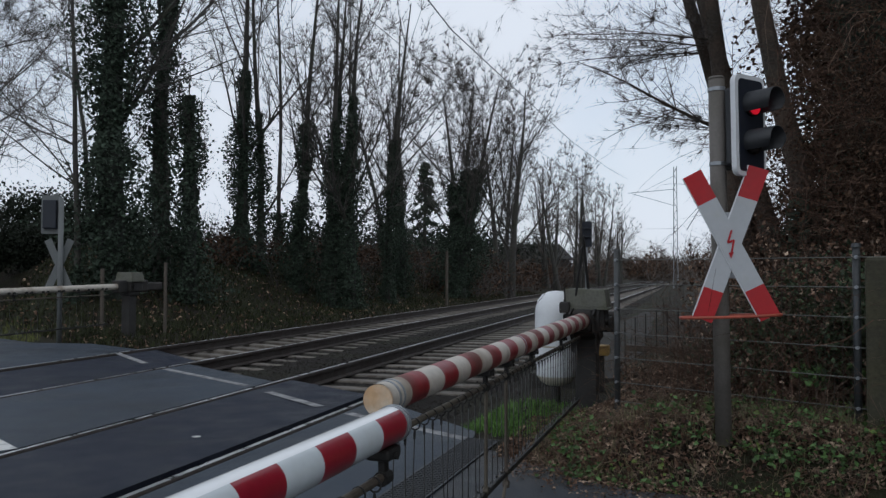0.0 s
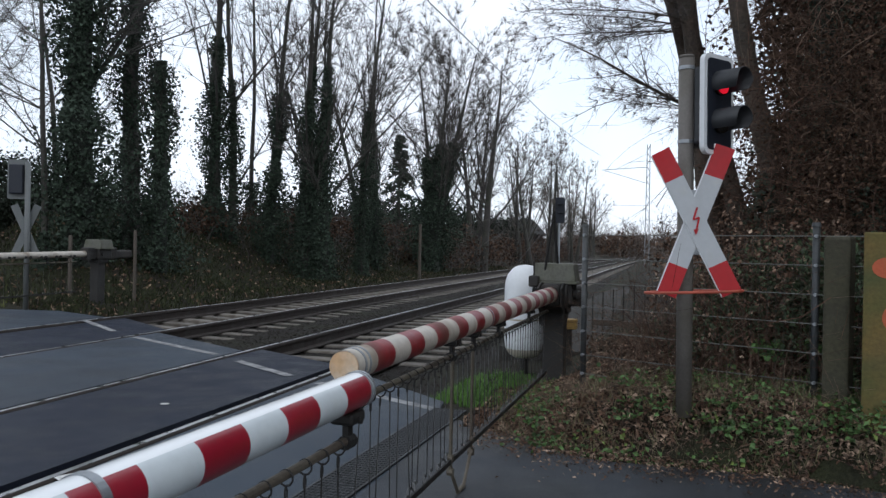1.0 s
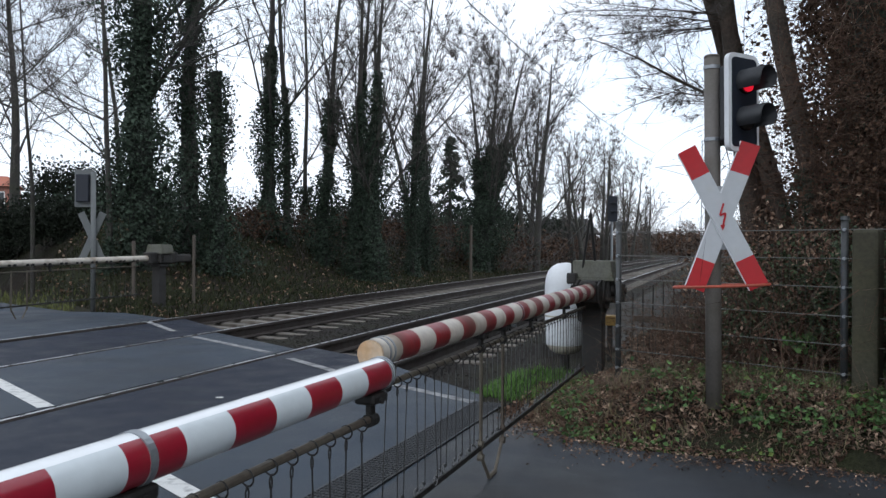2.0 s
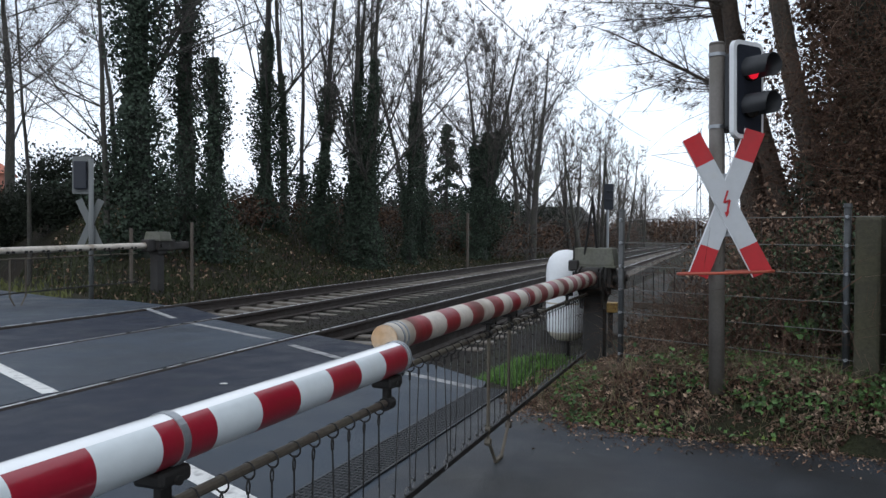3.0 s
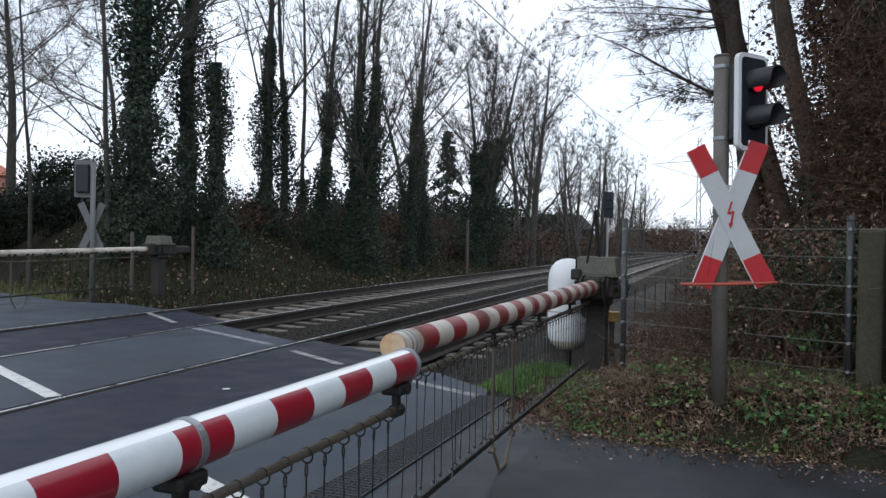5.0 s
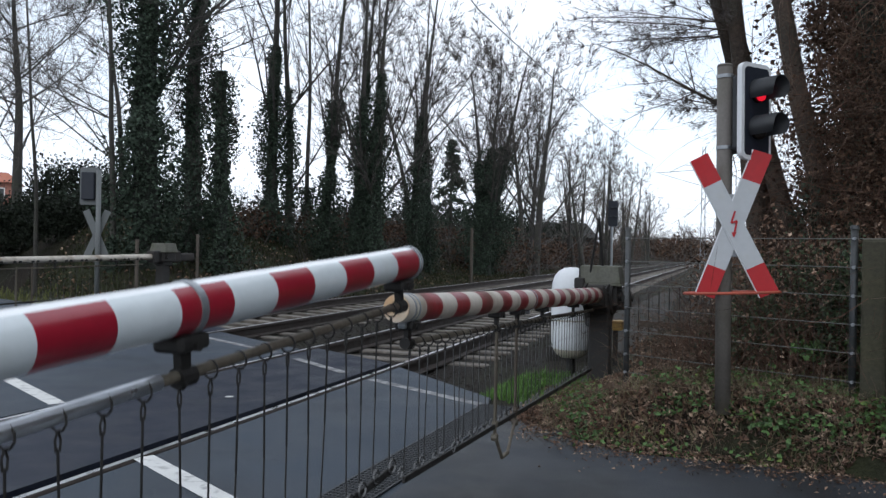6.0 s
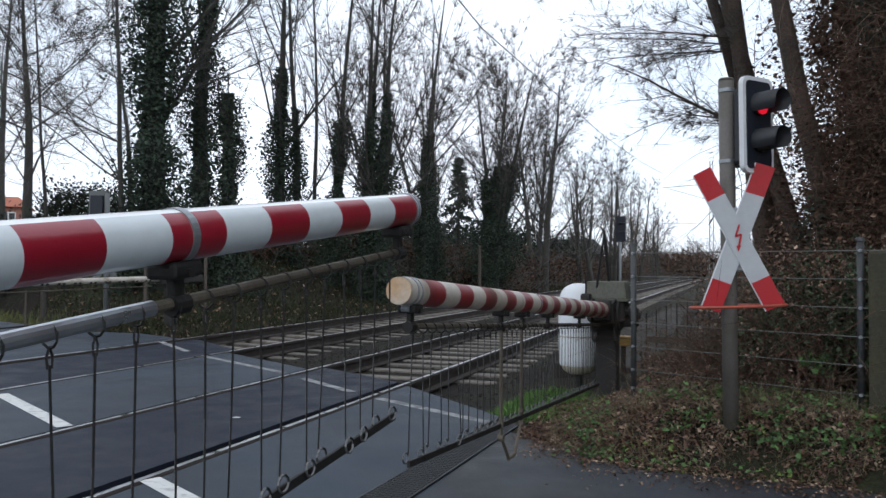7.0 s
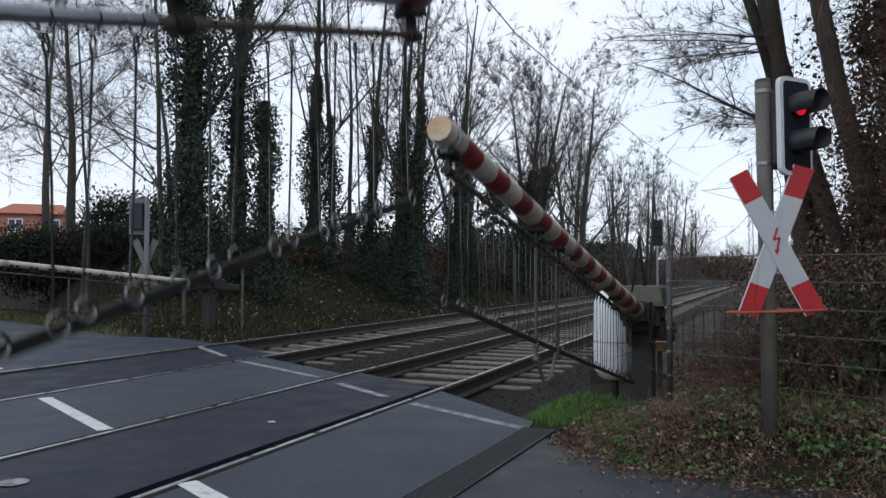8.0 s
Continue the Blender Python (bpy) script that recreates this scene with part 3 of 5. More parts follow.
def build_skirt(boom, L, x0, drop, height, spacing, sleeve=None, hangers=()):
    """The hanging lattice: a rod under the tube, free bars with eyes, and a bottom strip. Returns the parts that swing."""
    bm = bmesh.new()
    rod(bm, (x0, 0, -drop), (L - 0.1, 0, -drop), 0.0125, sides=10)
    part("skirt_rod", bm, ROD_PAINT, boom, "weathered rod under the boom")
    if sleeve:
        bm = bmesh.new()
        rod(bm, (sleeve[0], 0, -drop), (sleeve[1], 0, -drop), 0.016, sides=12)
        part("rod_sleeve", bm, BRIGHT_STEEL, boom, "bright steel sleeve on the rod")
    for x in hangers:
        bm = bmesh.new()
        box(bm, (x, 0, -drop * 0.72), (0.035, 0.02, drop * 0.55), 0.004)
        box(bm, (x, 0, -drop * 0.5), (0.09, 0.075, 0.035), 0.01)
        rod(bm, (x, -0.045, -drop * 0.55), (x, 0.045, -drop * 0.55), 0.01)
        rod(bm, (x - 0.02, 0, -drop - 0.004), (x + 0.025, 0, -drop - 0.004), 0.022, sides=10)
        part("hanger", bm, DARK_STEEL, boom, "dark hanger bracket")
    bm = bmesh.new()
    hoop(bm, (0, 0, -0.008), 0.02, 0.0028, "X", 9, 4)
    bent(bm, [(0, 0, -0.026), (0.006, 0, -0.042), (0.004, 0, -0.062)], 0.0028, 4)
    bent(bm, [(0, 0, -0.026), (-0.006, 0, -0.042), (-0.004, 0, -0.062)], 0.0028, 4)
    bent(bm, [(0, 0, -0.055), (0.003, 0, -height * 0.5), (0, 0, -height + 0.03)], 0.0026, 5)
    plain = len(bm.faces)
    hoop(bm, (0, -0.012, -height + 0.018), 0.021, 0.0036, "Y", 12, 5)
    bm.faces.ensure_lookup_table()
    for f in bm.faces[plain:]:
        f.material_index = 1
    me = bpy.data.meshes.new("skirt_bar")
    bm.to_mesh(me)
    bm.free()
    me.materials.append(DARK_STEEL)
    me.materials.append(RING_STEEL)
    bars = []
    x = L - 0.14
    while x > x0 + 0.03:
        ob = new("skirt_bar", me)
        ob.parent = boom
        bars.append((ob, x))
        x -= spacing
    bm = bmesh.new()
    box(bm, ((x0 + L - 0.1) / 2, 0, 0), (L - 0.1 - x0, 0.012, 0.026), 0.003)
    bottom = part("bottom_strip", bm, DARK_STEEL, boom, "dark bottom strip of the lattice")
    return bars, bottom


def swing(boom, place, rz, angles, drop, height, bars, bottom, props=()):
    """Lift the boom by its angles; what hangs on it stays upright."""
    walk(boom, [(t, pose(*place, 0, -a, rz)) for t, a in angles])
    rng = random.Random(int(place[1] * 10))
    for ob, x in bars:
        sway, out = rng.gauss(0, 0.8), rng.gauss(0, 1.0)
        walk(ob, [(t, pose(x, 0, -drop, out, a + sway * (1 + 0.1 * a), rng.uniform(-6, 6))) for t, a in angles])
    for ob, x in props:
        walk(ob, [(t, pose(x, 0, -drop, 0, a, 0)) for t, a in angles])
    walk(bottom, [(t, pose(-height * math.sin(radians(a)), 0, -drop - height * math.cos(radians(a)))) for t, a in angles])


NEAR_PLACE, NEAR_RZ, NEAR_L = (1.92, -5.05, 0.775), 87.14, 5.5
FAR_PLACE, FAR_RZ, FAR_L = (2.177, 5.35, 0.85), 268.57, 4.7
OPP_PLACE, OPP_RZ, OPP_L = (-7.25, 10.9, 1.0), 268.6, 5.2
NEAR_ANGLES = [(0, 0.5), (2.0, 0.5), (4.7, 0.5), (5.3, 0.9), (5.8, 3.1), (6.0, 4.4), (6.25, 5.5), (6.5, 6.2), (7.0, 6.85), (7.3, 6.95), (7.5, 8.2), (7.6, 9.5), (7.8, 11.7), (8.0, 14.3)]
FAR_ANGLES = [(0, 0), (2.0, 0), (4.7, 0), (5.4, 0.1), (5.8, 1.1), (6.0, 2.1), (6.25, 2.8), (6.5, 3.2), (7.0, 3.7), (7.3, 4.0), (7.5, 5.4), (7.6, 6.6), (7.8, 9.0), (8.0, 11.5)]
OPP_ANGLES = [(0, -0.9), (4.7, -0.9), (6.5, -0.8), (7.2, -0.5), (7.5, 0.6), (7.8, 2.8), (8.0, 4.7)]


def build_near_barrier():
    boom = empty("barrier_boom", pose(*NEAR_PLACE, 0, 0, NEAR_RZ), "fresh red and white striped boom with hanging lattice skirt", "barrier boom", group="barrier booms")
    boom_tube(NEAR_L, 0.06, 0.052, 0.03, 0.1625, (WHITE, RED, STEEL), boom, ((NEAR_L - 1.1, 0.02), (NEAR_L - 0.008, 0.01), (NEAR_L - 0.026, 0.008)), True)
    bars, bottom = build_skirt(boom, NEAR_L, 0.5, 0.135, 0.52, 0.098, (0.5, NEAR_L - 1.18), (NEAR_L - 0.08, NEAR_L - 1.11, NEAR_L - 2.3, NEAR_L - 3.4, NEAR_L - 4.5))
    bm = bmesh.new()
    box(bm, (-0.1, 0, 0), (0.55, 0.16, 0.2), 0.03)
    box(bm, (-0.6, 0, -0.02), (0.5, 0.26, 0.22), 0.03)
    part("hub_and_counterweight", bm, MACHINE_DARK, boom, "dark hub with counterweight")
    m = empty("barrier_machine", pose(NEAR_PLACE[0], NEAR_PLACE[1], 0, 0, 0, NEAR_RZ), "grey barrier machine on a dark column", "barrier machine", group="barrier machines")
    machine(m, 0.775)
    return boom, bars, bottom


def machine(m, hub):
    bm = bmesh.new()
    box(bm, (-0.06, 0.0, (hub - 0.1) / 2), (0.19, 0.19, hub - 0.06), 0.012)
    box(bm, (-0.06, 0.0, 0.015), (0.34, 0.34, 0.05), 0.006)
    part("column", bm, MACHINE_DARK, m, "dark steel column")
    bm = bmesh.new()
    box(bm, (-0.08, 0.0, hub + 0.0), (0.34, 0.34, 0.2), 0.02)
    box(bm, (-0.07, 0.0, hub - 0.13), (0.24, 0.26, 0.1), 0.02)
    part("housing", bm, MACHINE_DARK, m, "dark drive housing")
    bm = bmesh.new()
    box(bm, (-0.08, 0.0, hub + 0.1), (0.4, 0.42, 0.02), 0.005)
    box(bm, (-0.08, 0.0, hub + 0.19), (0.36, 0.4, 0.165), 0.012, taper=0.86)
    part("cover", bm, MACHINE, m, "mossy grey cover with sloping sides")
    bm = bmesh.new()
    rod(bm, (0, -0.2, hub), (0, 0.2, hub), 0.05, sides=16)
    part("axle", bm, DARK_STEEL, m)


def build_far_barrier():
    boom = empty("barrier_boom", pose(*FAR_PLACE, 0, 0, FAR_RZ), "grimy red and white striped boom with lattice skirt", "barrier boom", group="barrier booms")
    boom_tube(FAR_L, 0.07, 0.053, 0.17, 0.175, (OLD_WHITE, OLD_RED, CAP_WOOD), boom, ((FAR_L - 0.06, 0.012), (FAR_L - 0.1, 0.012), (FAR_L - 1.95, 0.012)))
    bars, bottom = build_skirt(boom, FAR_L, 0.42, 0.13, 0.52, 0.098, None, (FAR_L - 0.11, FAR_L - 1.3, FAR_L - 1.72, FAR_L - 2.35, FAR_L - 3.4))
    bm = bmesh.new()
    rod(bm, (0, -0.13, -0.02), (0, 0.13, -0.02), 0.16, sides=22)
    box(bm, (0.16, 0, 0), (0.24, 0.17, 0.19), 0.03)
    part("hub", bm, MACHINE_DARK, boom, "dark round hub that clasps the tube")
    for sy in (-0.1, 0.1):
        bm = bmesh.new()
        plate(bm, [(0.34, 0.06), (0.3, -0.1), (0.2, -0.15), (0.16, -0.27), (0.02, -0.3), (-0.14, -0.2), (-0.16, 0.02), (-0.05, 0.11), (0.2, 0.1)], sy - 0.008, sy + 0.008)
        cheek = part("cheek_plate", bm, MACHINE_DARK, boom, "dark steel cheek plate")
        for bx, bz in ((0.26, 0.02), (0.1, -0.2), (-0.08, -0.1)):
            bm = bmesh.new()
            rod(bm, (bx, sy - 0.018, bz), (bx, sy + 0.018, bz), 0.016, sides=6)
            part("bolt", bm, DARK_STEEL, cheek)
    for sy in (-0.16, 0.16):
        bm = bmesh.new()
        box(bm, (-0.3, sy, -0.03), (0.62, 0.03, 0.07), 0.008)
        part("balance_arm", bm, MACHINE_DARK, boom)
    bm = bmesh.new()
    box(bm, (-0.62, 0, -0.05), (0.17, 0.42, 0.2), 0.025)
    rod(bm, (-0.62, -0.23, -0.03), (-0.62, 0.23, -0.03), 0.035, sides=12)
    part("counterweight", bm, MACHINE_DARK, boom, "dark counterweight behind the hub")
    bm = bmesh.new()
    rod(bm, (0.16, 0.0, 0.66), (2.9, 0, 0.06), 0.0016, sides=5)
    part("stay_wire", bm, DARK_STEEL, boom, "thin stay wire")
    # the prop: two flat bars joined by a foot, hanging free
    props = []
    bm = bmesh.new()
    dx = 0.2
    for sx in (-dx, dx):
        box(bm, (sx, 0, -0.28), (0.03, 0.012, 0.6), 0.003)
        rod(bm, (sx, -0.012, -0.5), (sx, 0.012, -0.5), 0.018, sides=8)
        rod(bm, (sx, 0, -0.56), (sx * 0.28, 0, -0.71), 0.009, sides=6)
        rod(bm, (sx, -0.015, -0.57), (sx, 0.015, -0.57), 0.02, sides=8)
    rod(bm, (-dx * 0.3, 0, -0.71), (dx * 0.3, 0, -0.71), 0.012, sides=8)
    prop = part("prop_foot", bm, ROD_PAINT, boom, "prop of two flat bars with a foot")
    props.append((prop, FAR_L - 1.51))
    m = empty("barrier_machine", pose(FAR_PLACE[0], FAR_PLACE[1], 0, 0, 0, FAR_RZ), "mossy grey barrier machine on a dark column beside the fence", "barrier machine", group="barrier machines")
    machine(m, 0.85)
    bm = bmesh.new()
    rod(bm, (0.02, 0.04, 0.94), (0.14, 0.0, 1.56), 0.013, sides=6)
    rod(bm, (0.06, -0.1, 0.94), (0.14, 0.0, 1.56), 0.011, sides=6)
    hoop(bm, (0.14, 0.0, 1.575), 0.018, 0.005, "Y", 8, 4)
    part("stay_mast", bm, DARK_STEEL, m, "thin dark stay mast")
    bm = bmesh.new()
    box(bm, (0.12, -0.17, 0.96), (0.1, 0.09, 0.1), 0.015)
    rod(bm, (0.12, -0.17, 1.0), (0.14, -0.17, 1.14), 0.008, sides=6)
    part("terminal_box", bm, MACHINE_DARK, m, "small dark terminal box")
    return boom, bars, bottom, props


def build_opposite_barrier():
    boom = empty("barrier_boom", pose(*OPP_PLACE, 0, 0.9, OPP_RZ), "grimy pale barrier boom with dark marks and lattice beyond the tracks", "barrier boom", group="barrier booms")
    boom_tube(OPP_L, 0.06, 0.05, 0.16, 0.3, (OLD_WHITE, OLD_WHITE, CAP_WOOD), boom, ())
    bm = bmesh.new()
    box(bm, (0, 0.045, -0.03), (0.05, 0.03, 0.035), 0.006)
    bolt = part("bolt_plate", bm, DARK_STEEL, boom, "dark bolt plate")
    bolt.location.x = 0.6
    for i in range(1, 28):
        ob = tagged(new("bolt_plate", bolt.data), "dark bolt plate")
        ob.parent = boom
        ob.location.x = 0.6 + 0.34 * (i // 2) + 0.1 * (i % 2)
    bars, bottom = build_skirt(boom, OPP_L, 0.5, 0.14, 0.55, 0.14, None, (1.2, 2.6, 4.0, OPP_L - 0.11))
    bm = bmesh.new()
    box(bm, (-0.1, 0, 0), (0.8, 0.2, 0.24), 0.03)
    box(bm, (-0.7, 0, -0.02), (0.5, 0.16, 0.16), 0.03)
    part("hub_and_counterweight", bm, MACHINE_DARK, boom, "dark hub with counterweight")
    bm = bmesh.new()
    for sx in (-0.15, 0.15):
        box(bm, (sx, 0, -0.3), (0.03, 0.012, 0.64), 0.003)
        rod(bm, (sx, 0, -0.6), (sx * 0.3, 0, -0.78), 0.012, sides=6)
    prop = part("prop_foot", bm, ROD_PAINT, boom, "prop of two flat bars with a foot")
    m = empty("barrier_machine", pose(OPP_PLACE[0], OPP_PLACE[1], 0, 0, 0, OPP_RZ), "grey barrier machine on a dark column beyond the tracks", "barrier machine", group="barrier machines")
    machine(m, 1.0)
    return boom, bars, bottom, [(prop, OPP_L - 2.0)]


# ---------------------------------------------------------------- crossing sign with lights
def build_cross(parent, L, w, half, c):
    """Two crossed boards with red ends; each is a mesh with its own relief. The boards face -Y in the parent's space."""
    for side in (1, -1):
        bm = bmesh.new()
        cuts = [-L / 2, -L / 2 + L * 0.2, L / 2 - L * 0.2, L / 2]
        y = -0.012 * (0 if side == 1 else 1)
        for k in range(3):
            a, b = cuts[k], cuts[k + 1]
            vs = [bm.verts.new((sx * w / 2, yy, s)) for s in (a, b) for sx in (-1, 1) for yy in (y - 0.008, y)]
            for idx in ((0, 2, 6, 4), (1, 5, 7, 3), (0, 4, 5, 1), (2, 3, 7, 6), (0, 1, 3, 2), (4, 6, 7, 5)):
                f = bm.faces.new([vs[i] for i in idx])
                f.material_index = 0 if k == 1 else 1
        bmesh.ops.recalc_face_normals(bm, faces=bm.faces)
        m = Matrix.Translation(c) @ pose(0, 0, 0, 0, side * half - 2.8, 0)
        bmesh.ops.transform(bm, matrix=m, verts=bm.verts)
        part("cross_board", bm, [SIGN_WHITE, SIGN_RED], parent, "white board with red ends")
    # pale folded rims along the board edges
    bm = bmesh.new()
    for side in (1, -1):
        m = Matrix.Translation(c) @ pose(0, 0, 0, 0, side * half - 2.8, 0)
        b2 = bmesh.new()
        box(b2, (-w / 2 - 0.004, 0.006, 0), (0.008, 0.036, L * 0.995))
        bmesh.ops.transform(b2, matrix=m, verts=b2.verts)
        me = bpy.data.meshes.new("rim")
        b2.to_mesh(me)
        b2.free()
        bm.from_mesh(me)
        bpy.data.meshes.remove(me)
    part("board_rim", bm, BOARD_EDGE, parent, "pale folded rim")


def build_sign():
    s = empty("crossing_sign", pose(3.233, 3.36, 0.27, 0, -0.6, SIGN_TURN), "white and red crossing sign with light signal on grey post", "crossing sign", group="crossing signs")
    bm = bmesh.new()
    rod(bm, (0, 0, -0.05), (0, 0, 2.19), 0.049, 0.049, 18)
    rod(bm, (0, 0, 2.19), (0, 0, 2.205), 0.052, 0.044, 18)
    part("post", bm, POST, s, "", True)
    for z in (1.665, 2.125):
        bm = bmesh.new()
        rod(bm, (0, 0, z - 0.011), (0, 0, z + 0.011), 0.053, sides=18)
        part("pipe_clamp", bm, STEEL, s, "steel pipe clamp")
        bm = bmesh.new()
        box(bm, (0.075, 0.0, z - 0.02), (0.13, 0.03, 0.045), 0.004)
        part("bracket_arm", bm, MACHINE_DARK, s)
    c = Vector((0.062, -0.085, 1.165))
    build_cross(s, 0.965, 0.116, 23.2, c)
    # the red arrow, a bent bolt
    bm = bmesh.new()
    pts = [(0.008, 0.085), (-0.014, 0.01), (0.02, 0.024), (0.004, -0.055)]
    for (x0, z0), (x1, z1) in zip(pts, pts[1:]):
        box(bm, (0, 0, 0), (0.011, 0.004, math.hypot(x1 - x0, z1 - z0)), 0, Matrix.Translation(((x0 + x1) / 2, 0, (z0 + z1) / 2)) @ pose(0, 0, 0, 0, math.degrees(math.atan2(x1 - x0, z1 - z0)), 0))
    vs = [bm.verts.new(p) for p in ((-0.012, 0, -0.05), (0.018, 0, -0.046), (0.002, 0, -0.085))]
    bm.faces.new(vs)
    bmesh.ops.transform(bm, matrix=Matrix.Translation(c + Vector((0, -0.026, 0))), verts=bm.verts)
    part("arrow", bm, SIGN_RED, s, "red lightning arrow")
    bm = bmesh.new()
    ring = [[bm.verts.new((0.05 + (0.285 + 0.009 * math.cos(b)) * math.cos(a), -0.09 + (0.114 + 0.009 * math.cos(b)) * math.sin(a), 0.735 + 0.009 * math.sin(b))) for b in (i * math.pi / 4 for i in range(8))] for a in (i * math.pi / 20 for i in range(40))]
    for i in range(40):
        for k in range(8):
            bm.faces.new((ring[i][k], ring[(i + 1) % 40][k], ring[(i + 1) % 40][(k + 1) % 8], ring[i][(k + 1) % 8]))
    bmesh.ops.rotate(bm, cent=(0.05, 0, 0.735), matrix=Matrix.Rotation(radians(-2.5), 3, "Y"), verts=bm.verts)
    part("foot_hoop", bm, RUST_RED, s, "rusty red hoop below the boards")
    for z in (0.98, 1.34):
        bm = bmesh.new()
        box(bm, (0.03, -0.055, z), (0.16, 0.03, 0.04), 0.004)
        part("bracket", bm, STEEL, s)
    build_signal_head(s, Matrix.Translation((0.188, -0.05, 1.878)) @ pose(0, 0, 0, 0, 0, HEAD_TURN))
    return s


def rounded(w, h, r, n=5):
    pts = []
    for cx, cz, a0 in ((w / 2 - r, h / 2 - r, 0), (-w / 2 + r, h / 2 - r, 90), (-w / 2 + r, -h / 2 + r, 180), (w / 2 - r, -h / 2 + r, 270)):
        for i in range(n + 1):
            a = radians(a0 + 90 * i / n)
            pts.append((cx + r * math.cos(a), cz + r * math.sin(a)))
    return pts


def plate(bm, pts, y0, y1):
    a = [bm.verts.new((x, y0, z)) for x, z in pts]
    b = [bm.verts.new((x, y1, z)) for x, z in pts]
    bm.faces.new(a)
    bm.faces.new(b[::-1])
    for i in range(len(pts)):
        j = (i + 1) % len(pts)
        bm.faces.new((a[i], b[i], b[j], a[j]))
    bmesh.ops.recalc_face_normals(bm, faces=bm.faces)


def build_signal_head(s, m):
    """Rounded dark board with a pale rim and two hooded lamps, facing -Y in its own space."""
    W, Hh = 0.285, 0.61

    def put(bm):
        bmesh.ops.transform(bm, matrix=m, verts=bm.verts)
        return bm
    bm = bmesh.new()
    plate(bm, rounded(W, Hh, 0.05), -0.004, 0.03)
    board = part("signal_board", put(bm), BOARD_EDGE, s, "rounded board with pale rim")
    bm = bmesh.new()
    plate(bm, rounded(W - 0.055, Hh - 0.055, 0.03), -0.009, -0.001)
    part("board_face", put(bm), BOARD, board, "dark blue-black face")
    bm = bmesh.new()
    box(bm, (0, 0.07, 0), (0.2, 0.08, 0.48), 0.02)
    part("lamp_housing", put(bm), HOOD, s)
    for z, on in ((0.125, True), (-0.105, False)):
        bm = bmesh.new()
        rod(bm, (0, -0.006, z), (0, -0.03, z), 0.07, sides=24)
        lamp = part("lamp_lens", put(bm), LAMP_OFF, s, "dark round lens")
        # the hood: a sleeve cut open below
        n, verts, faces = 26, [], []
        for k in range(n + 1):
            a = radians(-36 + 252 * k / n)
            reach = 0.185 - 0.035 * max(0.0, -math.sin(a))
            for r in (0.082, 0.077):
                for y, rr in ((-0.005, r), (-reach, r * 0.95)):
                    verts.append((rr * math.cos(a), y, z + rr * math.sin(a)))
        for k in range(n):
            o, p = 4 * k, 4 * (k + 1)
            faces += [(o, p, p + 1, o + 1), (o + 2, o + 3, p + 3, p + 2), (o + 1, p + 1, p + 3, o + 3)]
        ob = raw("hood", [m @ Vector(v) for v in verts], faces, HOOD, s, "dark lamp hood", True)
        if on:
            bm = bmesh.new()
            rod(bm, (0, -0.031, z - 0.014), (0, -0.04, z - 0.014), 0.047, sides=24)
            part("red_light", put(bm), LAMP_RED, lamp, "lit red signal light")


SIGN_TURN = -3.0
HEAD_TURN = 53.0


def build_opposite_sign():
    s = empty("crossing_sign", pose(-7.75, 9.6, float(ground_z(-7.75, 9.6)) + 0.24, 0, 0, 20), "back of a crossing sign with light signal beyond the tracks", "crossing sign", group="crossing signs")
    bm = bmesh.new()
    rod(bm, (0.1, 0, -0.32), (0.1, 0, 2.5), 0.045, sides=14)
    part("post", bm, SIGN_BACK, s, "", True)
    bm = bmesh.new()
    plate(bm, rounded(0.34, 0.7, 0.03), 0.05, 0.075)
    bmesh.ops.transform(bm, matrix=Matrix.Translation((-0.1, 0, 2.2)), verts=bm.verts)
    part("signal_board", bm, SIGN_BACK, s, "grey back of the signal board")
    bm = bmesh.new()
    box(bm, (-0.1, 0.02, 2.2), (0.24, 0.1, 0.52), 0.02)
    part("lamp_housing", bm, BOARD, s)
    for sgn in (1, -1):
        bm = bmesh.new()
        box(bm, (0, 0, 0), (0.13, 0.01, 0.98), 0, Matrix.Translation((0.04, 0.09 + 0.012 * sgn, 1.3)) @ pose(0, 0, 0, 0, 24 * sgn, 0))
        part("cross_board", bm, SIGN_BACK, s, "grey back of a board")


# ---------------------------------------------------------------- other lineside things
def build_tank():
    t = empty("bell_housing", pose(1.81, 5.97, float(ground_z(1.81, 5.97)) - 0.04), "white domed capsule housing with a grimy base on a stem", "bell housing")
    prof = [(0.03, 0.2), (0.1, 0.21), (0.155, 0.245), (0.188, 0.3), (0.2, 0.38), (0.203, 0.5), (0.205, 0.62), (0.205, 0.9), (0.198, 0.97), (0.176, 1.04), (0.135, 1.09), (0.08, 1.12), (0.02, 1.13)]
    lathe("shell", prof, [TANK, TANK_LOW], t, "", 32, [1, 1, 1, 0, 0, 0, 0, 0, 0, 0, 0, 0])
    bm = bmesh.new()
    rod(bm, (0, 0, 0.585), (0, 0, 0.6), 0.208, sides=32, caps=False)
    part("seam", bm, TANK_LOW, t, "grimy seam round the shell", True)
    bm = bmesh.new()
    rod(bm, (0, 0, 0), (0, 0, 0.26), 0.045, sides=14)
    rod(bm, (0, 0, 0.0), (0, 0, 0.03), 0.1, sides=14)
    part("stem", bm, MACHINE_DARK, t, "dark stem")


FENCE = [(2.535, 4.23), (4.0, 3.5)]


